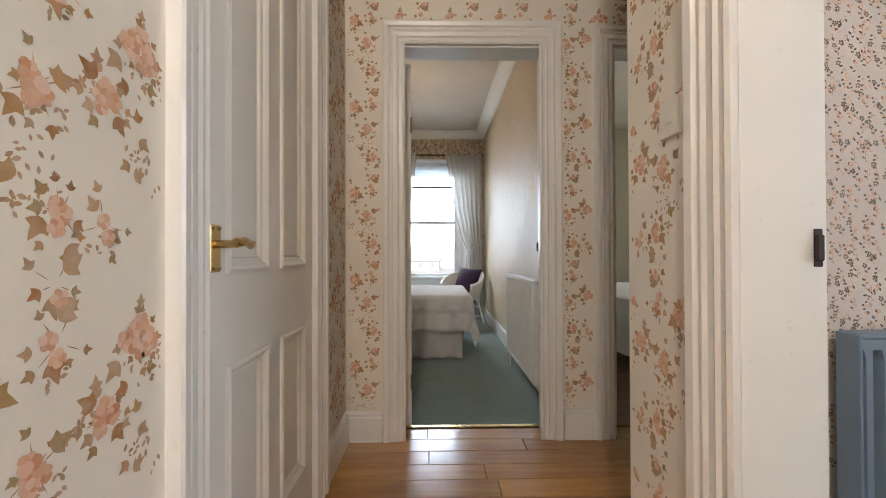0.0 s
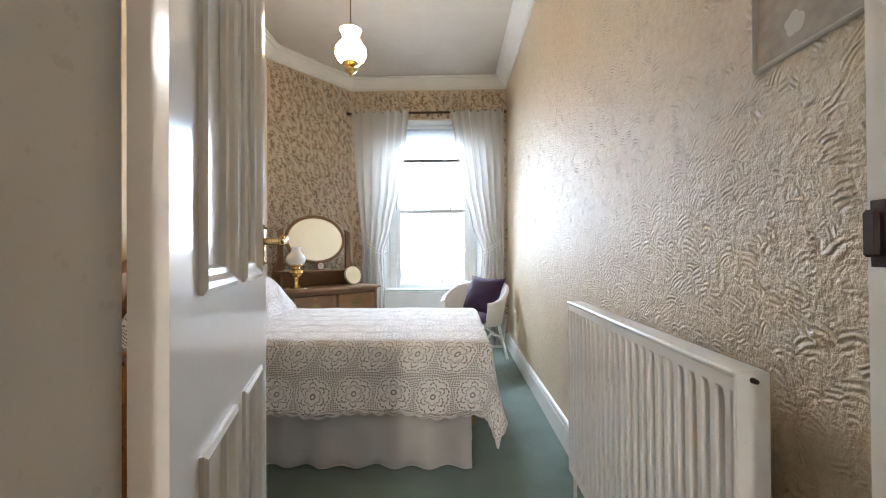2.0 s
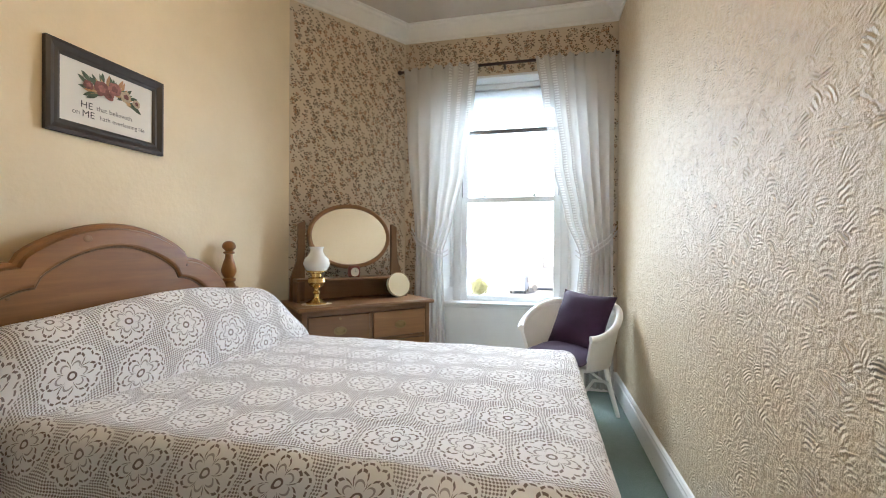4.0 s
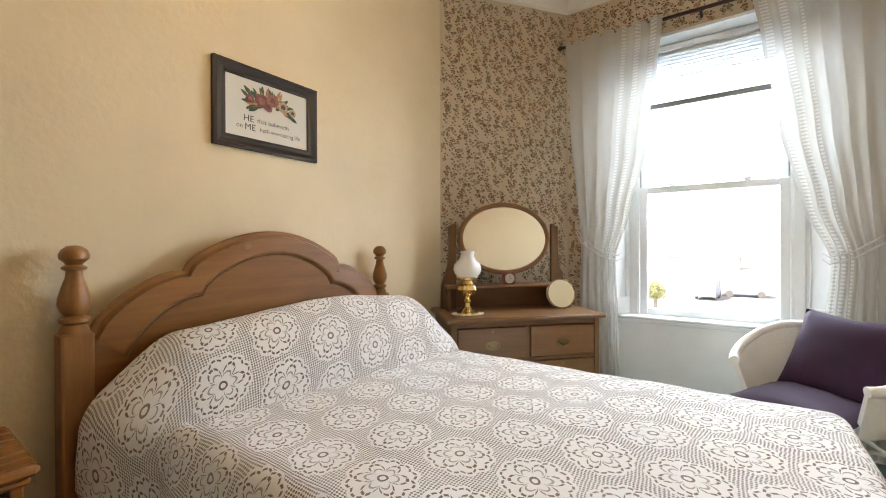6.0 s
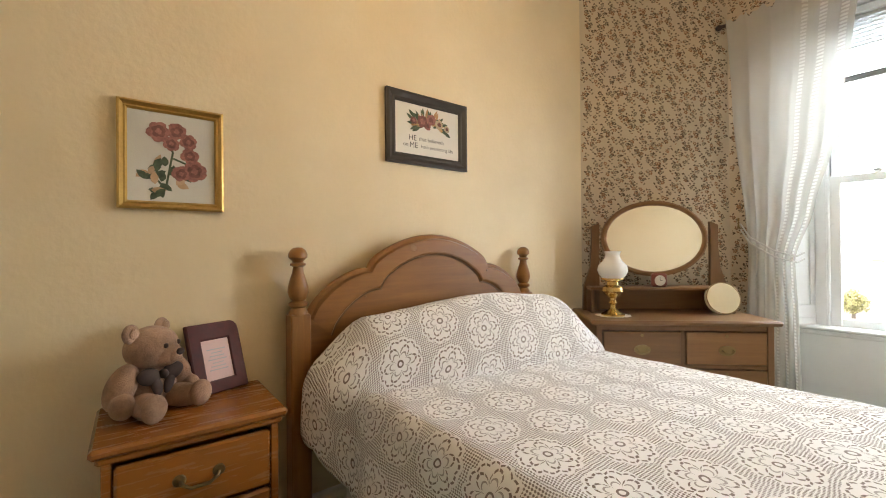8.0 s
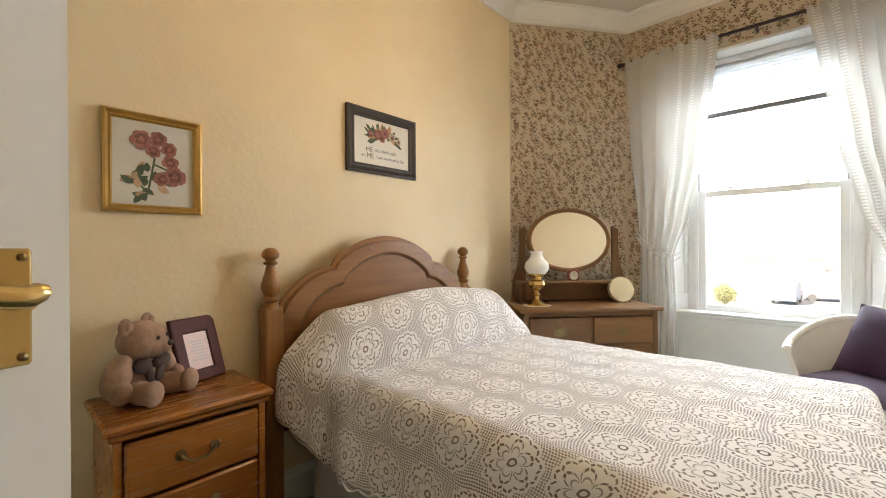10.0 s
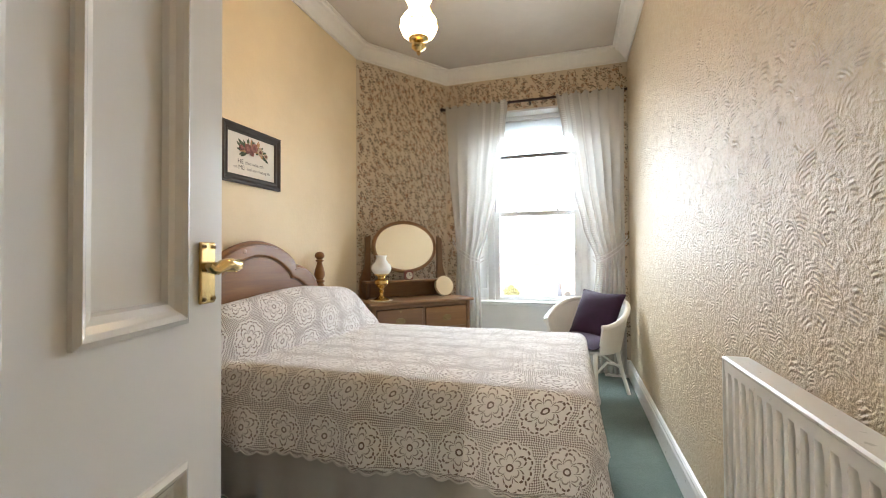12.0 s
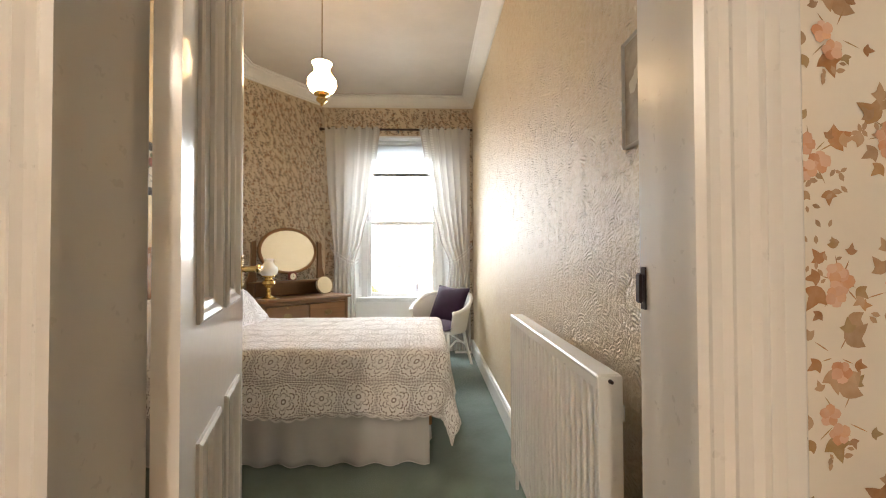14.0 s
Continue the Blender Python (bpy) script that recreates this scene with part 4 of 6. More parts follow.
b_.uv = uvs
cover = part("lace_bedspread", b_, LACE, None, "", False)
for p_ in cover.data.polygons:
    p_.use_smooth = True
tagged(cover, "white crochet lace bedspread with a scalloped hem", "bedspread")
hem = [rows[i][0] for i in range(45, nu + 1)] + [rows[nu][j] for j in range(1, nv + 1)]
b_ = Bld()
b_.tube(hem, 0.0035, 5)
part("hem_edging", b_, MATTRESS, cover, "white crochet edging along the hem")
md = cover.modifiers.new("thickness", "SOLIDIFY")
md.thickness = 0.004

# ---- bedside cabinet ----
ns = thing("bedside_cabinet", "varnished orange pine bedside cabinet with drawers", "cabinet", pose(-1.32, 3.42, 0))
NX0, NX1, NY0, NY1 = -0.165, 0.145, -0.20, 0.20
part("body", boxes((NX0, NX1, NY0, NY0 + 0.02, 0.06, 0.605), (NX0, NX1, NY1 - 0.02, NY1, 0.06, 0.605), (NX0, NX0 + 0.012, NY0 + 0.02, NY1 - 0.02, 0.06, 0.605), (NX0, NX1, NY0 + 0.02, NY1 - 0.02, 0.06, 0.08),
                   (NX0, NX1 - 0.002, NY0 + 0.02, NY1 - 0.02, 0.585, 0.605), c=0.002), ORANGEPINE, ns)
part("plinth", boxes((NX0, NX1 + 0.006, NY0 - 0.006, NY1 + 0.006, 0.0, 0.06), c=0.006), ORANGEPINE, ns)
part("top", boxes((NX0 - 0.005, NX1 + 0.025, NY0 - 0.022, NY1 + 0.022, 0.607, 0.632), c=0.008), ORANGEPINE, ns)
part("cornice_strip", boxes((NX0, NX1 + 0.012, NY0 - 0.010, NY1 + 0.010, 0.588, 0.607), c=0.006), ORANGEPINE, ns)
for k in range(3):
    z0 = 0.085 + k * 0.166
    d_ = part("drawer", boxes((NX1 - 0.016, NX1 + 0.006, NY0 + 0.024, NY1 - 0.024, z0, z0 + 0.156), c=0.006), ORANGEPINE, ns)
    h_ = Bld()
    h_.tube([(NX1 + 0.008, -0.045, z0 + 0.085), (NX1 + 0.022, -0.04, z0 + 0.078), (NX1 + 0.024, -0.02, z0 + 0.066), (NX1 + 0.024, 0.02, z0 + 0.066), (NX1 + 0.022, 0.04, z0 + 0.078), (NX1 + 0.008, 0.045, z0 + 0.085)], 0.0045, 8)
    for y in (-0.045, 0.045):
        h_.lathe([(0.0, 0.006), (0.016, 0.006), (0.014, 0.010), (0.004, 0.013)], 12, (NX1, y, z0 + 0.085), "x")
    part("drop_handle", h_, OLDBRASS, d_, "dull brass drop handle", True)

# teddy bear, one mesh
b_ = Bld()
look_aside = Matrix.Rotation(radians(20), 3, "Z")


def head_ball(c_, *radii, m=None, **kw):
    b_.ball(look_aside @ Vector(c_), *radii, m=look_aside @ m if m is not None else look_aside, **kw)


b_.ball((0, 0, 0.070), 0.064, 0.078, 0.076, 24, 14)
head_ball((0.014, 0, 0.178), 0.064, 0.076, 0.062, 24, 14)
head_ball((0.052, 0, 0.160), 0.040, 0.044, 0.036)
head_ball((0.078, 0, 0.157), 0.020, 0.026, 0.022)
for s in (-1, 1):
    head_ball((0.0, s * 0.064, 0.228), 0.014, 0.028, 0.027, m=Matrix.Rotation(s * -0.5, 3, "X"))
    head_ball((0.012, s * 0.066, 0.230), 0.008, 0.017, 0.016, m=Matrix.Rotation(s * -0.5, 3, "X"))
    head_ball((0.073, s * 0.028, 0.188), 0.006, 0.007, 0.007, seg=8, rings=6, mi=1)
    b_.ball((0.016, s * 0.082, 0.088), 0.040, 0.034, 0.064, 20, 12, m=Matrix.Rotation(s * 0.45, 3, "X"))
    b_.ball((0.044, s * 0.098, 0.046), 0.034, 0.029, 0.036)
    b_.ball((0.070, s * 0.052, 0.032), 0.070, 0.036, 0.034, 20, 12, m=Matrix.Rotation(s * 0.30, 3, "Z"))
    b_.ball((0.124, s * 0.070, 0.038), 0.022, 0.034, 0.038)
    b_.ball((0.056, s * 0.034, 0.106), 0.016, 0.034, 0.024, m=Matrix.Rotation(s * 0.3, 3, "X"), mi=1)
    b_.ball((0.064, s * 0.018, 0.078), 0.009, 0.015, 0.030, m=Matrix.Rotation(s * -0.3, 3, "X"), mi=1)
b_.ball((0.066, 0, 0.108), 0.014, 0.013, 0.013, mi=1)
head_ball((0.096, 0, 0.166), 0.009, 0.015, 0.010, seg=10, rings=6, mi=1)
teddy = part("teddy_bear", b_, [TEDDY, TEDDYDARK], None, "", True)
teddy.matrix_world = pose(-1.395, 3.315, 0.632, 0, 0, 34) @ Matrix.Scale(1.0, 4)
tagged(teddy, "sitting fawn plush teddy bear with a dark bow", "teddy bear")

# standing photo frame
pf = thing("photo_frame", "plum brown photo frame with a printed verse", "photo frame", pose(-1.42, 3.515, 0.634, 0, -18, 22))
b_ = Bld()
b_.grid([[(x, -0.085 + u, u), (x, 0.085 - u, u), (x, 0.085 - u, 0.225 - u * 1.4), (x, -0.085 + u, 0.225 - u * 1.4)] for u, x in ((0.0, -0.006), (0.0, 0.008), (0.004, 0.011), (0.036, 0.010), (0.040, 0.006), (0.040, 0.0))], close_v=True)
part("border", b_, PLUM, pf)
sh = part("sheet", boxes((-0.006, 0.004, -0.047, 0.047, 0.038, 0.171)), mat("dusky_pink_card", (0.60, 0.36, 0.30), 0.4, var=0.08), pf, "dusky pink printed card")
tb = Bld()
for i in range(7):
    w_ = 0.030 - 0.006 * (i % 3)
    tb.box(0.0042, 0.0050, -w_, w_, 0.070 + i * 0.011, 0.0735 + i * 0.011)
part("print_lines", tb, GREYINK, sh)
ob_ = Bld()
for y in (-0.065, 0.065):
    ob_.lathe([(0.0, 0.008), (0.012, 0.008), (0.012, 0.0095), (0.0, 0.0095)], 14, (0, y, 0.025), "x")
part("ornament", ob_, GREYINK, pf)["kind"] = "stuff"
part("strut", boxes((-0.05, -0.006, -0.02, 0.02, 0.0, 0.004), (-0.054, -0.048, -0.02, 0.02, 0.0, 0.10)), PLUM, pf)

# ---- dressing chest with a tilting mirror ----
dr = thing("dressing_chest", "old satin oak dressing chest with an oval mirror", "dressing table", pose(-1.14, 5.17, 0, 0, 0, 47.3))
W, D, H = 0.885, 0.455, 0.72
for x in (0.015, W - 0.045):
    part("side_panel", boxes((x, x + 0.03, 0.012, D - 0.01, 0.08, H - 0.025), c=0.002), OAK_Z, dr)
part("back_panel", boxes((0.045, W - 0.045, D - 0.022, D - 0.01, 0.08, H - 0.025)), OAK, dr)
for z0, z1 in ((0.08, 0.10), (0.265, 0.285), (0.475, 0.495), (0.665, H - 0.025)):
    part("rail", boxes((0.045, W - 0.045, 0.02, 0.06, z0, z1), c=0.002), OAK, dr)
part("divider", boxes((W / 2 - 0.012, W / 2 + 0.012, 0.02, 0.06, 0.495, 0.665), c=0.002), OAK_Z, dr)
part("worktop", boxes((-0.015, W + 0.015, -0.015, D, H - 0.025, H), c=0.008), OAK, dr)
for x, y in ((0.03, 0.03), (W - 0.03, 0.03), (0.03, D - 0.03), (W - 0.03, D - 0.03)):
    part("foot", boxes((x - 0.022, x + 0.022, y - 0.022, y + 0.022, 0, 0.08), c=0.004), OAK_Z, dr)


def drawer(x0, x1, z0, z1, pulls):
    d_ = part("drawer", boxes((x0, x1, 0.008, 0.40, z0, z1), c=0.003), OAK, dr)
    for px in pulls:
        zc = (z0 + z1) / 2 - 0.01
        h_ = Bld()
        out_ = [(px + 0.040 * math.cos(a), zc + 0.026 * math.sin(a)) for a in [2 * math.pi * i / 20 for i in range(20)]]
        h_.prism(out_, 0.0035, 0.008, "y")
        h_.tube([(px - 0.026, 0.004, zc + 0.004), (px - 0.025, -0.010, zc - 0.002), (px - 0.012, -0.014, zc - 0.012), (px + 0.012, -0.014, zc - 0.012), (px + 0.025, -0.010, zc - 0.002), (px + 0.026, 0.004, zc + 0.004)], 0.0032, 8)
        part("pull", h_, OLDBRASS, d_, "brass oval drop pull", False)
        lk = Bld()
        lk.lathe([(0.0, 0.0), (0.008, 0.0), (0.008, 0.008)], 12, (px, 0.0055, z1 - 0.018), "y")
        part("lock", lk, OLDBRASS, d_)


drawer(0.05, W / 2 - 0.014, 0.499, 0.661, [0.05 + (W / 2 - 0.064) / 2])
drawer(W / 2 + 0.014, W - 0.05, 0.499, 0.661, [W / 2 + 0.014 + (W / 2 - 0.064) / 2])
drawer(0.05, W - 0.05, 0.289, 0.471, [0.24, W - 0.24])
drawer(0.05, W - 0.05, 0.104, 0.261, [0.24, W - 0.24])
# mirror stand: a low shelf and two shaped uprights
MC, MZ, MY = 0.44, 1.145, 0.33
part("shelf_back", boxes((0.06, 0.82, 0.40, 0.42, H, H + 0.13), c=0.004), OAK, dr)
part("shelf", boxes((0.05, 0.83, 0.24, 0.42, H + 0.13, H + 0.146), c=0.004), OAK, dr)
for x in (0.06, 0.82):
    part("bracket", boxes((x - 0.01, x + 0.01, 0.25, 0.41, H, H + 0.13), c=0.003), OAK_Z, dr)
for s in (-1, 1):
    xo = MC + s * 0.335
    prof = [(xo + s * 0.075, H), (xo + s * 0.070, H + 0.14), (xo + s * 0.030, H + 0.26), (xo + s * 0.020, H + 0.40), (xo + s * 0.022, H + 0.50), (xo - s * 0.022, H + 0.52), (xo - s * 0.020, H + 0.30), (xo - s * 0.022, H + 0.16), (xo - s * 0.02, H)]
    b_ = Bld()
    b_.prism(prof, 0.355, 0.380, "y")
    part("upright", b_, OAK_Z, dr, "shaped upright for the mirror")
b_ = Bld()
tilt = Matrix.Translation((MC, MY + 0.03, MZ)) @ Matrix.Rotation(radians(-4), 4, "X")
A_, C_ = 0.270, 0.195
rows = []
for i in range(49):
    a = 2 * math.pi * i / 48
    rows.append([tilt @ Vector(((A_ + u) * math.cos(a), y, (C_ + u) * math.sin(a))) for u, y in ((0.0, -0.006), (0.006, -0.016), (0.018, -0.018), (0.028, -0.010), (0.030, 0.012), (0.0, 0.012))])
b_.grid(rows, close_v=True)
mf = part("mirror_rim", b_, OAK, dr, "oval oak mirror frame", True)
b_ = Bld()
b_.face([tilt @ Vector((A_ * math.cos(2 * math.pi * i / 64), -0.004, C_ * math.sin(2 * math.pi * i / 64))) for i in range(64)])
part("mirror_glass", b_, MIRROR, mf, "oval mirror glass")
b_ = Bld()
b_.face([tilt @ Vector((A_ * math.cos(2 * math.pi * i / 48), 0.011, C_ * math.sin(2 * math.pi * i / 48))) for i in range(48)])
part("mirror_back", b_, OAK, mf)

dm = dr.matrix_world.copy()


def on_chest(x, y, z=H, rz=0):
    return dm @ pose(x, y, z, 0, 0, rz)


# oil-lamp style table lamp on a crochet mat
b_ = Bld()
rim = [((0.088 + 0.006 * math.cos(i * 2 * math.pi / 3.2)) * math.cos(2 * math.pi * i / 48), (0.070 + 0.006 * math.cos(i * 2 * math.pi / 3.2)) * math.sin(2 * math.pi * i / 48)) for i in range(48)]
b_.prism(rim, 0, 0.003)
dl = part("crochet_mat", b_, DOILY)
dl.matrix_world = on_chest(0.14, 0.15, H + 0.001)
tagged(dl, "small white crochet mat on the chest", "doily")
tl = thing("table_lamp", "brass oil-style lamp with a white glass shade", "table lamp", on_chest(0.14, 0.15, H + 0.004) @ Matrix.Scale(1.1, 4))
b_ = Bld()
b_.lathe([(0.055, 0), (0.056, 0.006), (0.040, 0.014), (0.026, 0.024), (0.014, 0.034), (0.012, 0.052), (0.022, 0.062), (0.012, 0.074), (0.014, 0.085), (0.036, 0.100), (0.050, 0.120), (0.046, 0.140), (0.028, 0.150), (0.026, 0.165), (0.034, 0.170), (0.034, 0.178), (0.020, 0.182)], 28)
part("base", b_, BRASS, tl, "polished brass base", True)
b_ = Bld()
b_.lathe([(0.052, 0.176), (0.054, 0.180), (0.052, 0.184)], 24)
for i in range(8):
    a = i * math.pi / 4
    b_.tube([(0.02 * math.cos(a), 0.02 * math.sin(a), 0.172), (0.052 * math.cos(a), 0.052 * math.sin(a), 0.180)], 0.002, 5)
part("gallery", b_, BRASS, tl)
b_ = Bld()
b_.lathe([(0.050, 0.184), (0.064, 0.200), (0.072, 0.222), (0.066, 0.248), (0.046, 0.268), (0.036, 0.286), (0.034, 0.300), (0.042, 0.316), (0.040, 0.316), (0.032, 0.300), (0.034, 0.286), (0.044, 0.268), (0.062, 0.248), (0.068, 0.222), (0.060, 0.200), (0.046, 0.186)], 32)
part("shade", b_, OPAL, tl, "white opal glass shade", True)

# small clock
ck = thing("mantel_clock", "small red-brown clock with a white dial", "clock", on_chest(0.44, 0.29, H + 0.146))
part("case", boxes((-0.042, 0.042, -0.012, 0.022, 0, 0.078), c=0.010), CLOCKRED, ck)
b_ = Bld()
b_.lathe([(0.0, -0.013), (0.026, -0.013), (0.028, -0.016), (0.030, -0.013), (0.030, -0.010)], 24, (0, 0, 0.036), "y")
dial = part("dial", b_, MOUNT, ck, "white dial")
part("clock_hand", boxes((-0.001, 0.001, -0.0145, -0.0135, 0.036, 0.056), (0.0, 0.014, -0.0145, -0.0135, 0.036, 0.038)), INK, dial)

# round cream drum leaning on the upright
rd = thing("round_box", "round cream vellum drum with a brass rim", "round box", dm @ pose(0.745, 0.20, H + 0.004, -14, 0, 0) @ Matrix.Scale(0.89, 4))
b_ = Bld()
b_.lathe([(0.0, -0.008), (0.094, -0.008), (0.096, -0.004), (0.096, 0.026), (0.092, 0.030), (0.0, 0.030)], 40, (0, 0, 0.098), "y")
part("drum", b_, CREAM, rd, "cream round face", True)
b_ = Bld()
b_.tube([(0.096 * math.cos(i * math.pi / 24), -0.006, 0.098 + 0.096 * math.sin(i * math.pi / 24)) for i in range(48)], 0.0035, 6, close=True)
part("rim", b_, OLDBRASS, rd, "", True)

# ---- tub chair ----
ch = thing("tub_chair", "white woven tub chair with painted legs", "chair", pose(0.355, 5.83, 0, 0, 0, -33))
SR = 0.30


def back_h(a):
    """Rim height round the seat; a = 0 is the back."""
    k = abs(a) / radians(128)
    return 0.70 - 0.15 * smooth01(0.30, 1.0, k)


b_ = Bld()
rows = []
N = 44
for i in range(N + 1):
    a = radians(-128) + radians(256) * i / N
    h_ = back_h(a)
    dx_, dy_ = math.sin(a), math.cos(a)
    row = []
    for k in range(9):
        s = k / 8
        z = 0.36 + (h_ - 0.36) * s
        r_ = SR * (0.84 + 0.20 * s)
        row.append((dx_ * r_, dy_ * r_ * 0.95, z))
    for k in range(8, -1, -1):
        s = k / 8
        z = 0.36 + (h_ - 0.36) * s
        r_ = SR * (0.84 + 0.20 * s) - 0.022
        row.append((dx_ * r_, dy_ * r_ * 0.95, z))
    rows.append(row)
b_.grid(rows, close_v=True)
b_.face(rows[0]), b_.face(rows[-1])
shell = part("backrest", b_, LOOM, ch, "white woven back and arms", True)
b_ = Bld()
b_.tube([(math.sin(a) * (SR * 1.04 - 0.011), math.cos(a) * (SR * 1.04 - 0.011) * 0.95, back_h(a) + 0.002) for a in [radians(-128) + radians(256) * i / N for i in range(N + 1)]], 0.021, 10)
part("rim", b_, LOOM, shell, "", True)
b_ = Bld()
b_.lathe([(0.0, 0.345), (0.225, 0.345), (0.24, 0.36), (0.24, 0.375), (0.0, 0.38)], 32)
part("seat", b_, LOOM, ch, "", True)
for sx, sy in ((-1, -1), (1, -1), (-1, 1), (1, 1)):
    b_ = Bld()
    b_.tube([(sx * 0.165, sy * 0.150, 0.37), (sx * 0.19, sy * 0.185, 0.18), (sx * 0.225, sy * 0.225, 0.0)], lambda k: 0.017 - 0.004 * k, 10)
    part("leg", b_, CHAIRPAINT, ch, "", True)
for s in (-1, 1):
    b_ = Bld()
    b_.tube([(s * 0.185, -0.18, 0.22), (s * 0.17, 0.0, 0.27), (s * 0.185, 0.18, 0.22)], 0.009, 8)
    b_.tube([(-0.18, s * 0.185, 0.20), (0.0, s * 0.16, 0.30), (0.18, s * 0.185, 0.20)], 0.009, 8)
    part("stretcher", b_, CHAIRPAINT, ch, "", True)
cm = ch.matrix_world.copy()


def cushion(name, w, d, h, m, label):
    b_ = Bld()
    n_ = 18
    top, bot = [], []
    for i in range(n_ + 1):
        rt, rb = [], []
        for j in range(n_ + 1):
            s, t = -1 + 2 * i / n_, -1 + 2 * j / n_
            k = (1 - abs(s) ** 2.6) * (1 - abs(t) ** 2.6)
            pull = 1 - 0.10 * (1 - abs(s * t)) * max(abs(s), abs(t)) ** 3
            e = h * max(k, 0) ** 0.45
            nn = 0.006 * noise.noise((s * 2, t * 2, h * 9))
            rt.append(m @ Vector((s * w * pull, t * d * pull, e + nn)))
            rb.append(m @ Vector((s * w * pull, t * d * pull, -e + nn)))
        top.append(rt)
        bot.append(rb)
    b_.grid(top)
    b_.grid(bot)
    ob = part(name, b_, PURPLE, None, "", True)
    return tagged(ob, label, "cushion")


cushion("seat_cushion", 0.215, 0.215, 0.040, cm @ pose(0, -0.04, 0.418, 2, 0, 0), "flat purple seat pad on the tub chair")
cushion("scatter_cushion", 0.195, 0.195, 0.060, cm @ pose(0.02, 0.125, 0.60, 64, 3, -6) , "square purple velvet cushion propped on the chair")

# ---- radiator ----


def radiator(name, y0, y1, z0, z1, m, material, label, pitch=0.041):
    """Panel radiator along local y, its face looking to -x."""
    t = thing(name, label, "radiator", m)
    n_ = int(round((y1 - y0) / pitch))
    b_ = Bld()
    rows = []
    ys = []
    for i in range(n_ + 1):
        y = y0 + (y1 - y0) * i / n_
        for du, dep in ((-0.013, 0.0), (-0.007, 0.022), (0.007, 0.022), (0.013, 0.0)):
            if y0 - 1e-6 <= y + du <= y1 + 1e-6:
                ys.append((y + du, dep))
    ys = [(y0, 0.0)] + ys + [(y1, 0.0)]
    for z, k in ((z0, 0.0), (z0 + 0.03, 0.0), (z0 + 0.05, 1.0), (z1 - 0.055, 1.0), (z1 - 0.035, 0.0), (z1 - 0.01, 0.0)):
        rows.append([(dep * k, y, z) for y, dep in ys])
    b_.grid(rows)
    b_.box(0.026, 0.05, y0 + 0.004, y1 - 0.004, z0 + 0.01, z1 - 0.02, 0.004)
    part("front_panel", b_, material, t)
    part("top_grille", boxes((-0.004, 0.054, y0, y1, z1 - 0.012, z1), c=0.004), material, t)
    for y in (y0, y1):
        part("side_panel", boxes((-0.003, 0.054, y - 0.004, y + 0.004, z0, z1 - 0.002), c=0.002), material, t)
    for y in (y0 + 0.15, y1 - 0.15):
        for zz in (z0 + 0.1, z1 - 0.16):
            part("bracket", boxes((0.05, 0.13, y - 0.015, y + 0.015, zz, zz + 0.04)), material, t)
    for ya, yb in ((y1, y1 + 0.03), (y0, y0 - 0.03)):
        p_ = Bld()
        p_.tube([(0.03, yb, 0.0), (0.03, yb, z0 + 0.03), (0.03, ya, z0 + 0.03)], 0.0075, 8)
        part("pipe", p_, material, t, "", True)
    v_ = Bld()
    v_.lathe([(0.004, 0), (0.005, 0.010), (0.003, 0.014)], 10, (0.025, y0 - 0.014, z1 - 0.014), "y")
    part("bleed_valve", v_, BLACKIRON, t)
    return t


radiator("radiator", 2.655, 3.635, 0.14, 0.82, pose(0.615, 0, 0), RADPAINT, "white panel radiator with vertical flutes")
radiator("radiator_side_room", -0.35, 0.35, 0.14, 0.82, pose(1.27, 0.90, 0, 0, 0, 90), BLUERAD, "blue-grey panel radiator")

# ---- curtains ----


def polyline(stops, z):
    for (za, a), (zb, b2) in zip(stops, stops[1:]):
        if za >= z >= zb:
            k = (za - z) / (za - zb)
            k = k * k * (3 - 2 * k) * 0.5 + k * 0.5
            return a + (b2 - a) * k
    return stops[-1][1] if z < stops[-1][0] else stops[0][1]


def curtain(name, outer, inner, folds, label, seed):
    t = thing(name, label, "curtain", pose(outer[0][1], 6.27, 0))
    ti = t.matrix_world.inverted()
    b_ = Bld()
    uvs, rows = [], []
    nz, nx = 70, 110
    for i in range(nz + 1):
        z = 2.500 - (2.500 - 0.05) * i / nz
        a, c_ = polyline(outer, z), polyline(inner, z)
        row = []
        for j in range(nx + 1):
            s = j / nx
            wid = abs(c_ - a)
            amp = 0.004 + 0.010 * (1 - smooth01(0.2, 0.55, wid)) + 0.004 * (1 - z / 2.5) + 0.004 * smooth01(2.42, 2.50, z)
            ph = folds * s * 2 * math.pi + 1.2 * math.sin(s * 5 + seed) + 0.5 * noise.noise((s * 4, z * 1.2, seed))
            y = 6.27 - 0.020 * smooth01(2.40, 2.48, z) + amp * math.sin(ph) + 0.012 * noise.noise((s * 3, z * 2, seed + 5))
            x = a + (c_ - a) * (s + 0.012 * math.cos(ph))
            zz = z
            if i <= 2:
                zz += 0.014 * (math.sin(s * 41 + seed) + 0.6 * math.sin(s * 97 + 2 * seed)) * (1 - i / 3)
            row.append(ti @ Vector((x, y, zz)))
            uvs.append((s * 0.95, z))
        rows.append(row)
    b_.grid(rows)
    b_.uv = uvs
    o = part("cloth", b_, CURTAIN, t, "sheer white pleated cloth", False)
    for p_ in o.data.polygons:
        p_.use_smooth = True
    return t, ti


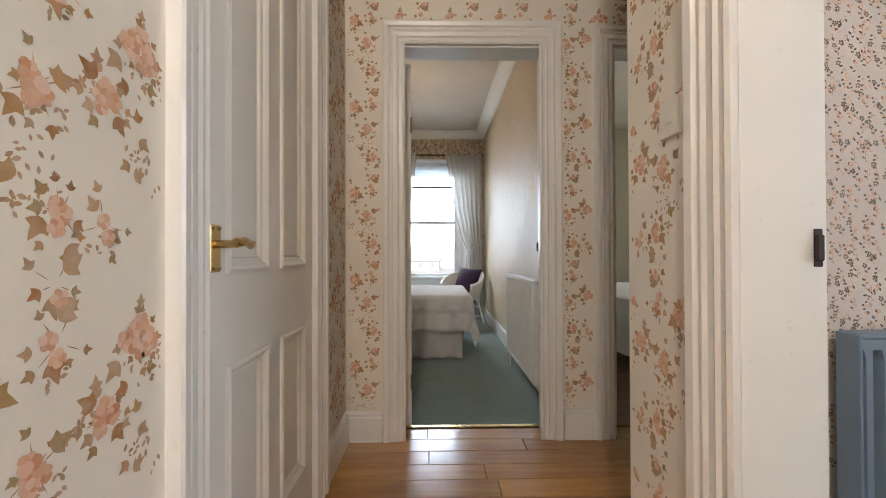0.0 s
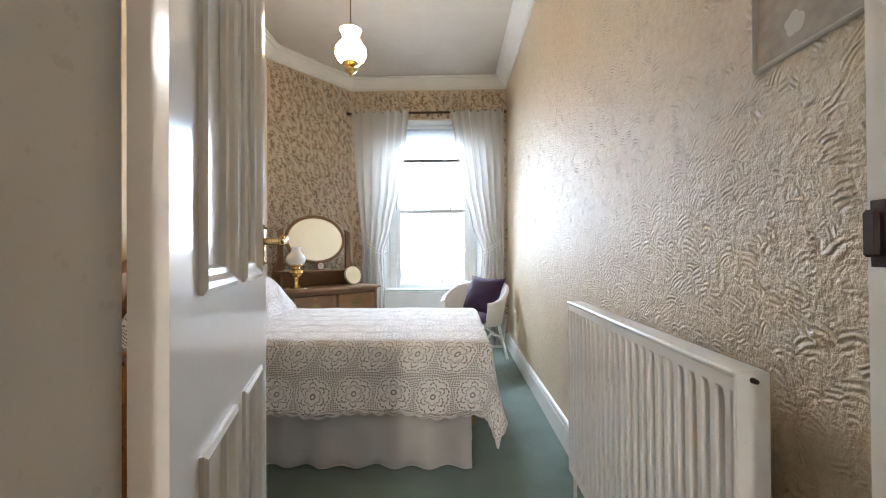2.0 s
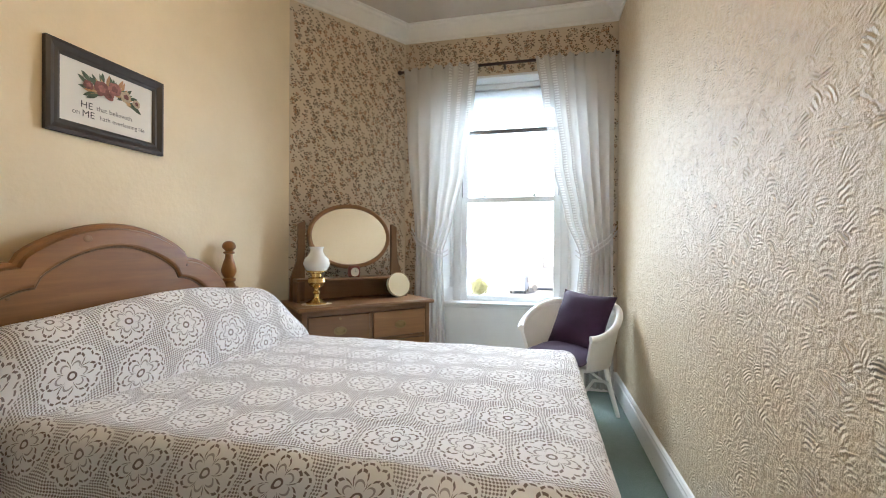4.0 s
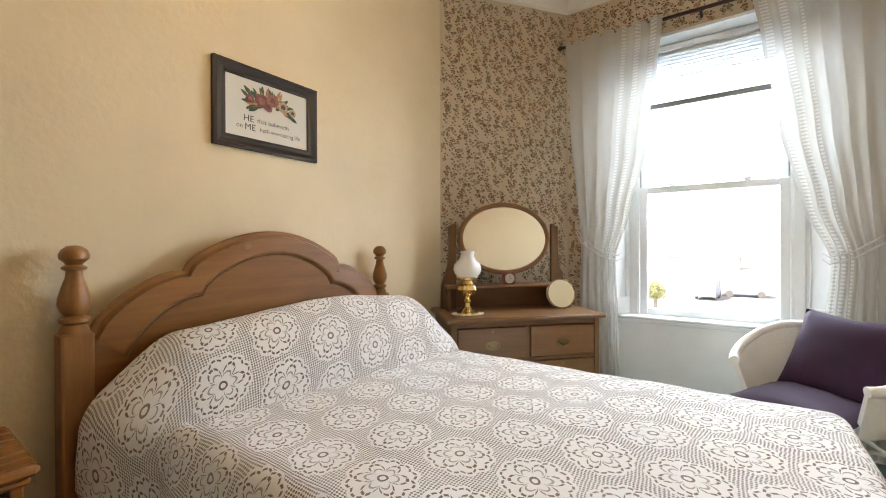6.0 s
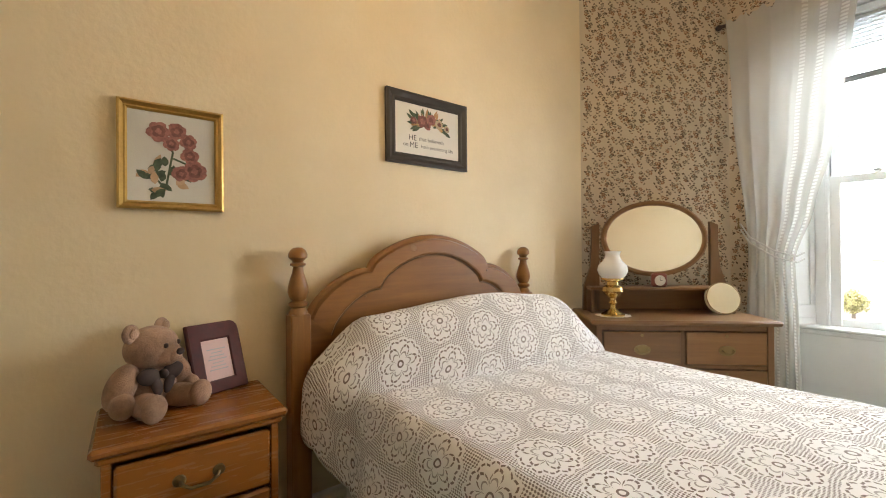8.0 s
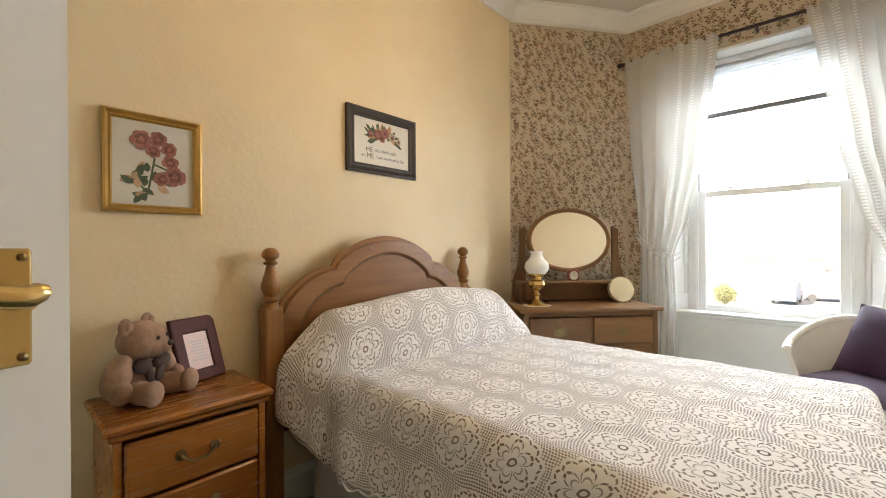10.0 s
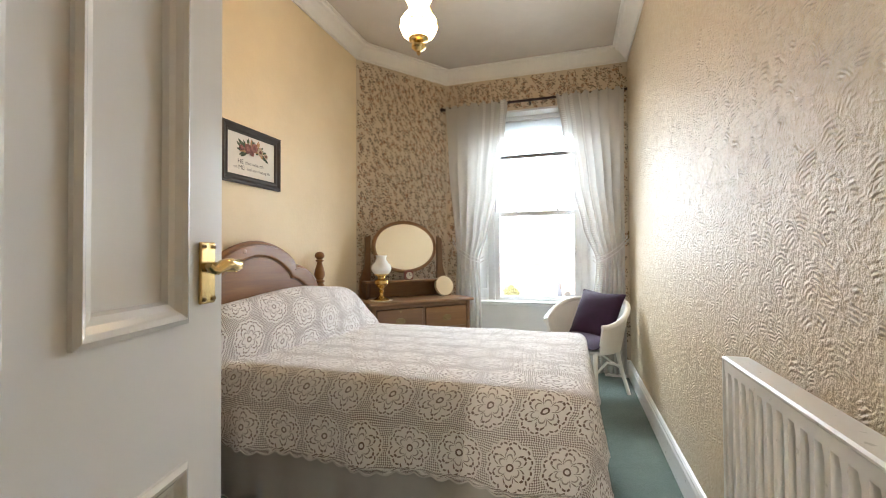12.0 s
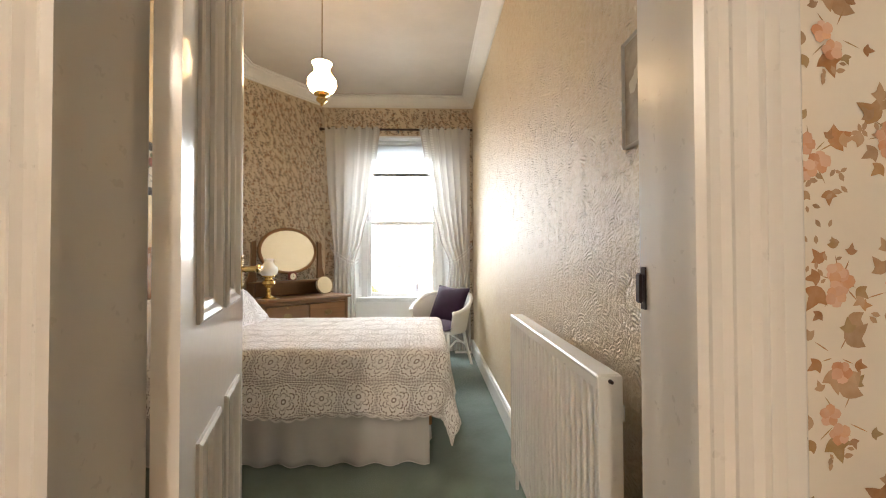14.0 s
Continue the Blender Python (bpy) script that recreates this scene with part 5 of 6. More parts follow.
lt, li = curtain("curtain", [(2.52, -0.90), (2.0, -0.875), (1.05, -0.80), (0.05, -0.84)], [(2.52, -0.30), (2.2, -0.335), (1.7, -0.40), (1.3, -0.49), (1.02, -0.575), (0.6, -0.56), (0.05, -0.55)], 6, "sheer white curtain tied back beside the window", 1.0)
rt, ri = curtain("curtain", [(2.52, 0.70), (2.0, 0.695), (1.05, 0.69), (0.05, 0.70)], [(2.52, 0.14), (2.2, 0.19), (1.7, 0.27), (1.3, 0.36), (1.02, 0.465), (0.6, 0.43), (0.05, 0.42)], 6, "sheer white curtain tied back beside the window", 4.0)
for t, ti, xs in ((lt, li, (-0.86, -0.56)), (rt, ri, (0.73, 0.455))):
    for dz in (0.0, 0.035):
        b_ = Bld()
        b_.tube([ti @ Vector(p) for p in ((xs[0], 6.36, 1.20 + dz), ((xs[0] * 0.7 + xs[1] * 0.3), 6.215, 1.11 + dz), ((xs[0] * 0.3 + xs[1] * 0.7), 6.205, 1.03 + dz), (xs[1], 6.25, 1.00 + dz), (xs[1] - (0.02 if xs[1] > 0 else -0.02), 6.30, 1.02 + dz))], 0.005, 6)
        part("tie_back", b_, VALANCE, t, "grey rope tie-back", True)
for x in (-0.865, 0.728):
    hk = thing("tieback_hook", "small dark metal tie-back hook on the wall", "hook", pose(x, WY, 1.21))
    b_ = Bld()
    b_.tube([(0, 0, 0), (0, -0.03, 0.0), (0, -0.045, 0.012), (0, -0.045, 0.05), (0, -0.04, 0.06)], 0.006, 8)
    part("stem", b_, OLDBRASS, hk, "", True)
rod = thing("curtain_rod", "dark thin curtain rod above the window", "curtain rod", pose(-0.1, 6.28, 2.49))
b_ = Bld()
b_.lathe([(0.011, -0.83), (0.011, 0.825)], 10, (0, 0, 0), "x")
part("pole", b_, BLACKIRON, rod, "", True)
for x in (-0.84, ):
    b_ = Bld()
    b_.ball((x, 0, 0), 0.020, 0.018, 0.018, 12, 8)
    part("finial", b_, BLACKIRON, rod, "", True)
for x in (-0.79, 0.0, 0.80):
    part("bracket", boxes((x - 0.008, x + 0.008, 0.0, 0.10, -0.008, 0.008)), BLACKIRON, rod)

# ---- pendant lamps ----


def pendant(name, at, label, glow, drop, k=1.0):
    x, y, z = at
    t = thing(name, label, "pendant lamp", pose(x, y, z))
    b_ = Bld()
    b_.lathe([(0.0, 0.0), (0.006, 0.002), (0.010, 0.010), (0.006, 0.016), (0.020, 0.024), (0.034, 0.036), (0.034, 0.046), (0.016, 0.054), (0.026, 0.062), (0.046, 0.070), (0.048, 0.078), (0.02, 0.08)], 24)
    part("brass_font", b_, BRASS, t, "brass font under the shade", True)
    b_ = Bld()
    b_.lathe([(0.048, 0.078), (0.072, 0.098), (0.086, 0.128), (0.084, 0.158), (0.068, 0.182), (0.050, 0.200), (0.044, 0.222), (0.050, 0.246), (0.060, 0.262), (0.056, 0.262), (0.046, 0.246), (0.040, 0.222), (0.046, 0.200), (0.064, 0.180), (0.080, 0.156), (0.082, 0.128), (0.068, 0.100)], 32)
    part("shade", b_, glow, t, "glowing white glass shade", True)
    b_ = Bld()
    for a in (0.5, 0.5 + 2.094, 0.5 + 4.188):
        b_.tube([(0.046 * math.cos(a), 0.046 * math.sin(a), 0.074), (0.094 * math.cos(a), 0.094 * math.sin(a), 0.14), (0.05 * math.cos(a), 0.05 * math.sin(a), 0.235)], 0.002, 5)
    b_.lathe([(0.0865, 0.132), (0.0885, 0.135), (0.0865, 0.138)], 32)
    part("gallery", b_, BRASS, t)
    b_ = Bld()
    b_.tube([(0, 0, 0.20), (0, 0, drop)], 0.0035, 8)
    part("rod", b_, OLDBRASS, t)
    b_ = Bld()
    b_.lathe([(0.0, drop - 0.03), (0.03, drop - 0.026), (0.045, drop - 0.006), (0.045, drop)], 20)
    part("ceiling_rose", b_, MOUNT, t, "", True)
    return t


pendant("pendant_lamp", (-0.408, 4.24, 1.998), "lit brass pendant lamp with a white glass shade", LAMPGLOW, CEIL - 1.998)
# globe added out of view at the back of the hall to light it
hl = thing("unseen_hall_lamp", "unseen lit white globe lamp added to light the hall", "ceiling lamp", pose(-0.30, -1.25, CEIL - 0.20))
b_ = Bld()
b_.ball((0, 0, 0.08), 0.09)
part("globe", b_, HALLGLOW, hl, "", True)
b_ = Bld()
b_.lathe([(0.05, 0.16), (0.06, 0.17), (0.06, 0.20), (0.0, 0.20)], 24)
part("gallery", b_, BRASS, hl, "", True)
p2 = thing("pendant_lamp", "lit pendant lamp with a fluted white glass shade", "pendant lamp", pose(2.42, 4.25, 2.12))
b_ = Bld()
rows = []
for r_, z in ((0.115, 0.0), (0.105, 0.03), (0.085, 0.07), (0.05, 0.10), (0.02, 0.115)):
    rows.append([((r_ + 0.010 * math.cos(8 * a)) * math.cos(a), (r_ + 0.010 * math.cos(8 * a)) * math.sin(a), z - 0.012 * math.cos(8 * a) * (r_ / 0.115) ** 3) for a in [2 * math.pi * i / 64 for i in range(64)]])
b_.grid(rows, close_v=True)
part("shade", b_, LAMPGLOW2, p2, "fluted glowing glass shade", True)
b_ = Bld()
b_.lathe([(0.02, 0.11), (0.022, 0.15), (0.008, 0.17), (0.004, 0.18), (0.004, CEIL - 2.12 - 0.03), (0.05, CEIL - 2.12 - 0.02), (0.05, CEIL - 2.12)], 16)
part("stem", b_, BLACKIRON, p2, "dark stem", True)

# ---- pictures ----


def picture(name, m, w, h, border, depth, material, mount, label, inner=0.0):
    """Framed picture on a wall; local x along it, z up, -y towards the room."""
    t = thing(name, label, "picture", m)
    b_ = Bld()
    prof = [(0, 0.0), (0, -depth), (border * 0.25, -depth - 0.004), (border * 0.6, -depth * 0.7), (border * 0.8, -depth * 0.8), (border, -depth * 0.5), (border, -0.004)]
    rows = [[(-w / 2 + u, y, -h / 2 + u), (w / 2 - u, y, -h / 2 + u), (w / 2 - u, y, h / 2 - u), (-w / 2 + u, y, h / 2 - u)] for u, y in prof]
    b_.grid(rows, close_v=True)
    part("border", b_, material, t)
    e = border - 0.001
    return t, part("sheet", boxes((-w / 2 + e, w / 2 - e, -0.006, -0.002, -h / 2 + e, h / 2 - e)), mount, t)


def petals(b_, x, z, r, n, y, mi, rnd, squash=1.0):
    for k in range(n):
        a = 2 * math.pi * k / n + rnd.random() * 0.5
        cx, cz = x + 0.55 * r * math.cos(a), z + 0.55 * r * math.sin(a) * squash
        rr = r * rnd.uniform(0.50, 0.62)
        yy = y - 0.0002 * (k + 1)
        b_.face([(cx + rr * math.cos(t_) * rnd.uniform(0.88, 1.1), yy, cz + rr * squash * math.sin(t_)) for t_ in [2 * math.pi * i / 9 for i in range(9)]], mi)


def leaf(b_, x, z, ln_, wd, a, y, mi):
    ca, sa = math.cos(a), math.sin(a)
    pts = [(0, 0), (0.25, 0.42), (0.55, 0.5), (0.82, 0.28), (1, 0), (0.82, -0.28), (0.55, -0.5), (0.25, -0.42)]
    b_.face([(x + ln_ * u * ca - wd * v_ * sa, y, z + ln_ * u * sa + wd * v_ * ca) for u, v_ in pts], mi)


def to_mesh_text(words, size, parent, m, material, name="lettering"):
    cu = bpy.data.curves.new(name, "FONT")
    cu.body, cu.size, cu.align_x = words, size, "CENTER"
    tmp = bpy.data.objects.new(name, cu)
    scene.collection.objects.link(tmp)
    bpy.context.view_layer.update()
    me = bpy.data.meshes.new_from_object(tmp)
    bpy.data.objects.remove(tmp)
    me.transform(m)
    me.materials.clear()
    me.materials.append(material)
    ob = new(name, me)
    ob.parent = parent
    return ob


on_left = pose(LX, 0, 0, 0, 0, 90)
tp, sheet = picture("verse_picture", pose(LX + 0.001, 4.39, 1.637, 0, 0, 90), 0.455, 0.325, 0.048, 0.018, BLACKFRAME, MOUNT, "dark framed flower print with a verse")
rnd = random.Random(5)
b_ = Bld()
for k in range(44):
    # leaves fan outwards from a low wide spray
    a = math.pi * (k + 0.5) / 44 * 1.25 - 0.39
    d_ = rnd.uniform(0.25, 0.95)
    leaf(b_, 0.100 * d_ * math.cos(a), 0.024 + 0.042 * d_ * math.sin(a), rnd.uniform(0.032, 0.056), rnd.uniform(0.012, 0.018), a + rnd.uniform(-0.5, 0.5), -0.0066 - 0.00005 * k, 0 if k % 3 else 4)
for x, z, r_, mi in ((-0.030, 0.042, 0.023, 1), (0.012, 0.058, 0.021, 2), (0.050, 0.044, 0.018, 3), (-0.070, 0.040, 0.014, 1), (0.088, 0.030, 0.013, 3), (-0.005, 0.024, 0.014, 2)):
    petals(b_, x * 1.2, z, r_ * 1.2, 6, -0.0092, mi, rnd)
    petals(b_, x * 1.2, z, r_ * 0.6, 5, -0.0106, 2 if mi == 1 else 1, rnd)
part("flower_print", b_, [PICLEAF, ROSERED, ROSEPINK, YELLOWPETAL, LEAF], sheet)
face_out = Matrix(((1, 0, 0, 0), (0, 0, 1, -0.0068), (0, 1, 0, 0), (0, 0, 0, 1)))
for words, size, x, z in (("HE", 0.036, -0.088, -0.050), ("that believeth", 0.026, 0.018, -0.047), ("on", 0.026, -0.125, -0.080), ("ME", 0.036, -0.082, -0.083), ("hath everlasting life", 0.024, 0.052, -0.080)):
    to_mesh_text(words, size, sheet, Matrix.Translation((x, 0, z)) @ face_out, INK)
gp, sheet = picture("rose_embroidery", pose(LX + 0.001, 3.388, 1.385, 0, 0, 90), 0.285, 0.332, 0.026, 0.020, GOLD, LINEN, "gilt framed embroidery of pink roses")
b_ = Bld()
for (xa, za, xb, zb) in ((-0.02, -0.10, 0.0, 0.02), (0.0, 0.02, -0.03, 0.06), (0.0, 0.0, 0.05, -0.02), (-0.02, -0.10, -0.06, -0.05), (-0.01, -0.05, 0.05, -0.07)):
    d_ = Vector((xb - xa, zb - za)).normalized() * 0.003
    b_.face([(xa - d_.y, -0.0065, za + d_.x), (xb - d_.y, -0.0065, zb + d_.x), (xb + d_.y, -0.0065, zb - d_.x), (xa + d_.y, -0.0065, za - d_.x)], 0)
for k in range(22):
    leaf(b_, rnd.uniform(-0.070, 0.015), rnd.uniform(-0.110, -0.025), rnd.uniform(0.028, 0.046), rnd.uniform(0.016, 0.024), rnd.uniform(0, 6.28), -0.0067 - 0.00005 * k, 0 if k % 3 else 3)
for x, z, r_ in ((-0.038, 0.080, 0.030), (0.010, 0.086, 0.026), (0.042, 0.058, 0.024), (-0.004, 0.046, 0.022), (0.046, 0.012, 0.024), (0.060, -0.036, 0.032), (0.022, -0.048, 0.024)):
    petals(b_, x, z, r_, 6, -0.0083, 1, rnd)
    petals(b_, x, z, r_ * 0.62, 5, -0.0097, 2, rnd)
    petals(b_, x, z, r_ * 0.30, 4, -0.0109, 1, rnd)
part("rose_stitching", b_, [PICLEAF, ROSEPINK, ROSERED, LEAF2], sheet)
wp, sheet = picture("faded_print", pose(RX - 0.001, 2.635, 1.49, 0, 0, -90), 0.26, 0.27, 0.010, 0.008, LINEN, mat("faded_brown_print", (0.42, 0.36, 0.29), 0.6, var=0.25, scale=14), "small thin-framed faded print on the wall")
b_ = Bld()
for k in range(14):
    petals(b_, rnd.uniform(-0.09, 0.09), rnd.uniform(-0.10, 0.10), 0.02, 5, -0.0065, 0, rnd)
part("flower_print", b_, LINEN, sheet)["kind"] = "stuff"
for x, z in ((3.07, 1.56), (3.33, 1.37)):
    ov = thing("oval_picture", "small dark oval framed picture", "picture", pose(x, 6.20, z), "oval pictures on the wall")
    b_ = Bld()
    b_.prism([(0.075 * math.cos(a), 0.10 * math.sin(a)) for a in [2 * math.pi * i / 28 for i in range(28)]], -0.012, 0, "y")
    rim_ = part("border", b_, BLACKFRAME, ov)
    b_ = Bld()
    b_.prism([(0.052 * math.cos(a), 0.074 * math.sin(a)) for a in [2 * math.pi * i / 28 for i in range(28)]], -0.014, -0.012, "y")
    part("sheet", b_, GOLD, ov)

# light switch in the hall
sw_ = thing("light_switch", "square cream light switch on the hall wall", "light switch", pose(HRX, 0.93, 1.31))
part("plate", boxes((-0.009, 0, -0.044, 0.044, -0.044, 0.044), c=0.003), PLASTIC, sw_)
part("rocker", boxes((-0.014, -0.009, -0.010, 0.010, -0.016, 0.016), c=0.002), PLASTIC, sw_)

# second bedroom: bed and chair
b2 = thing("second_bed", "bed with a plain white cover hanging to the floor", "bed", pose(2.2, 4.4, 0))
b_ = Bld()
rows = []
for i in range(61):
    a = 2 * math.pi * i / 60
    row = []
    for k, (s, z) in enumerate(((0.0, 0.61), (0.90, 0.61), (0.97, 0.59), (1.0, 0.54), (1.02, 0.40), (1.04, 0.25), (1.06, 0.13))):
        e = 6
        q_ = (abs(math.cos(a)) ** e + abs(math.sin(a)) ** e) ** (-1 / e)
        w_ = 1 + (0.015 * math.sin(a * 22) if k > 3 else 0)
        row.append((0.62 * s * q_ * math.cos(a) * w_, 1.0 * s * q_ * math.sin(a) * w_, z + (0.02 * math.sin(a * 9) if k == 6 else 0)))
    rows.append(row)
b_.grid(rows)
part("cover", b_, MATTRESS, b2, "", True)
for x, y in ((-0.5, -0.9), (0.5, -0.9), (-0.5, 0.9), (0.5, 0.9)):
    part("leg", boxes((x - 0.03, x + 0.03, y - 0.03, y + 0.03, 0, 0.3), c=0.004), OAK_Z, b2)
c2 = thing("black_chair", "dark bentwood chair with a black back", "chair", pose(3.2, 5.75, 0, 0, 0, 10))
part("backrest", boxes((-0.19, 0.19, 0.18, 0.21, 0.55, 0.86), c=0.012), BLACKCLOTH, c2)
part("seat", boxes((-0.21, 0.21, -0.2, 0.2, 0.44, 0.48), c=0.012), BLACKCLOTH, c2)
for x, y in ((-0.18, -0.17), (0.18, -0.17), (-0.18, 0.19), (0.18, 0.19)):
    part("leg", boxes((x - 0.014, x + 0.014, y - 0.014, y + 0.014, 0, 0.6 if y > 0 else 0.44), c=0.003), BLACKIRON, c2)
b_ = Bld()
b_.tube([(-0.24, 0.18, 0.70), (-0.27, 0.0, 0.71), (-0.25, -0.15, 0.66), (-0.22, -0.17, 0.46)], 0.014, 8)
part("armrest", b_, BLACKIRON, c2, "", True)

# ---- outside ----
# outdoor colours, rubber and panes too, are paled to imitate overexposed daylight
ground_mat = mat("pale_tarmac", (0.55, 0.54, 0.52), 0.9, var=0.15, scale=0.3, fine=6)
structure("ground", boxes((-600, 600, 7.5, 1500, -4.2, -4.0)), ground_mat, "pale open tarmac ground outside the window", "ground")
# added ridge hides the dark sky below the horizon; haze is in its colour
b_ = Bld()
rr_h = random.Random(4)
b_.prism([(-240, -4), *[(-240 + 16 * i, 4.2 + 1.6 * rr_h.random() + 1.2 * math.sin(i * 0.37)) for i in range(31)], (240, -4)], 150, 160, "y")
structure("hills_backdrop", b_, mat("haze_tinted_hillside", (0.74, 0.76, 0.78), 0.9, var=0.08, scale=0.01, fine=0.1), "added low hills on the horizon, haze in their colour", "hills")
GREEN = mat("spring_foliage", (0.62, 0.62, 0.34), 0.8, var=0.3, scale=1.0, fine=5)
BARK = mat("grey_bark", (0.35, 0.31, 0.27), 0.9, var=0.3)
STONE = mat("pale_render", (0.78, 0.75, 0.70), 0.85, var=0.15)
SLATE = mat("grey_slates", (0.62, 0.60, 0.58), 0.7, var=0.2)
PALEGLASS = mat("paled_window_pane", (0.40, 0.43, 0.46), 0.1, var=0.1)
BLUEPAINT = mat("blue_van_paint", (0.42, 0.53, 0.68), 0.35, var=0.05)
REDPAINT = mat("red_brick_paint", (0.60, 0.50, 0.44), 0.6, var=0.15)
RUBBER = mat("paled_rubber", (0.20, 0.20, 0.20), 0.8)


def house(x, y, w, d, h, rot):
    t = thing("house", "pale rendered low house with a slate roof", "house", pose(x, y, -4, 0, 0, rot), "houses outside")
    wl = part("wall", boxes((-w / 2, w / 2, 0, d, 0, h)), STONE, t)
    b_ = Bld()
    b_.prism([(-0.3, h), (d + 0.3, h), (d / 2, h + d * 0.13)], -w / 2 - 0.2, w / 2 + 0.2, "x")
    rf = part("roof", b_, SLATE, t)
    part("chimney", boxes((w * 0.3, w * 0.3 + 0.7, d / 2 - 0.3, d / 2 + 0.3, h, h + d * 0.13 + 0.8)), STONE, rf)
    n_ = int(w // 3)
    for i in range(n_):
        xx = -w / 2 + (i + 0.5) * w / n_
        part("window", boxes((xx - 0.5, xx + 0.5, -0.03, 0.02, 0.9, 2.2), c=0.02), PALEGLASS, t)
    return t


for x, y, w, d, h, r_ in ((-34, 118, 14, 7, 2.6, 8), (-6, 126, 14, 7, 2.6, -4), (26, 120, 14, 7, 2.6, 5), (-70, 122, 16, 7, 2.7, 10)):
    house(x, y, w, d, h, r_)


def tree(x, y, h, seed):
    t = thing("tree", "small round tree in yellow-green spring leaf", "tree", pose(x, y, -4), "trees outside")
    rr = random.Random(seed)
    b_ = Bld()
    b_.tube([(0, 0, 0), (0.05, 0, h * 0.3), (0, 0.05, h * 0.7)], lambda k: 0.16 - 0.1 * k, 8)
    for k in range(7):
        a = k * 0.9
        b_.tube([(0, 0, h * (0.35 + 0.04 * k)), (math.cos(a) * h * 0.2, math.sin(a) * h * 0.2, h * (0.55 + 0.04 * k))], lambda q: 0.05 - 0.03 * q, 6)
    part("trunk", b_, BARK, t)
    b_ = Bld()
    for k in range(1500):
        while True:
            p = Vector((rr.uniform(-1, 1), rr.uniform(-1, 1), rr.uniform(-1, 1)))
            if 0.4 < p.length < 1:
                break
        k2 = 0.8 + 0.35 * noise.noise(p * 2 + Vector((seed, 0, 0)))
        c_ = Vector((p.x * h * 0.34 * k2, p.y * h * 0.34 * k2, h * 0.66 + p.z * h * 0.33 * k2))
        e = [Vector((rr.uniform(-1, 1), rr.uniform(-1, 1), rr.uniform(-1, 1))).normalized() * h * 0.035 for _ in range(2)]
        b_.face([c_ - e[0], c_ - e[1] * 0.5, c_ + e[0], c_ + e[1] * 0.5])
    part("crown", b_, GREEN, t)


for i, (x, y, h) in enumerate(((-4.9, 42, 2.6), (-11.5, 46, 2.6), (7.5, 50, 3.6), (-26, 52, 4.0), (21, 55, 4.2))):
    tree(x, y, h, i + 1)


def van(x, y, rot, paint, label):
    t = thing("parked_van", label, "van", pose(x, y, -4, 0, 0, rot))
    b_ = Bld()
    b_.prism([(-2.1, 0.35), (2.1, 0.35), (2.1, 1.0), (1.6, 1.15), (1.1, 1.85), (-2.1, 1.9)], -0.85, 0.85, "y")
    bd = part("body", b_, paint, t)
    part("window", boxes((0.2, 1.0, -0.87, -0.85, 1.15, 1.7)), PALEGLASS, bd)
    for xx in (-1.3, 1.3):
        for yy in (-0.86, 0.7):
            w_ = Bld()
            w_.lathe([(0.0, yy), (0.33, yy), (0.33, yy + 0.18), (0.0, yy + 0.18)], 18, (xx, 0, 0.33), "y")
            part("wheel", w_, RUBBER, t)


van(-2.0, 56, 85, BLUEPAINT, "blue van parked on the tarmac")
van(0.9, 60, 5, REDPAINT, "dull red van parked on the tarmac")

# ---- printed wallpapers ----


def ivy(b_, P_, x, z, s, a, mi):
    """One ivy leaf with pointed lobes."""
    lob = ((0.0, 0.0), (0.06, 0.22), (0.22, 0.40), (0.42, 0.58), (0.50, 0.34), (0.56, 0.25), (0.80, 0.16), (1.08, 0.03), (0.82, -0.12), (0.56, -0.22), (0.52, -0.30), (0.46, -0.54), (0.22, -0.38), (0.06, -0.20))
    ca, sa = math.cos(a), math.sin(a)
    b_.face([P_(x + s * (u * ca - v_ * sa), z + s * (u * sa + v_ * ca)) for u, v_ in lob], mi)


def bloom(b_, P_, x, z, r, mi, mj, rr):
    n_ = 5
    a0 = rr.random() * 6
    b_.face([P_(x + 0.5 * r * math.cos(t), z + 0.5 * r * math.sin(t), 0.00045) for t in [2 * math.pi * i / 8 for i in range(8)]], mi)
    for k in range(n_):
        a = a0 + 2 * math.pi * k / n_
        cx, cz = x + 0.52 * r * math.cos(a), z + 0.52 * r * math.sin(a)
        q_ = r * rr.uniform(0.42, 0.56)
        b_.face([P_(cx + q_ * math.cos(t) * rr.uniform(0.85, 1.12), cz + q_ * math.sin(t) * rr.uniform(0.85, 1.12), 0.0005 + 0.00006 * k) for t in [2 * math.pi * i / 8 for i in range(8)]], mi if k % 2 else mj)


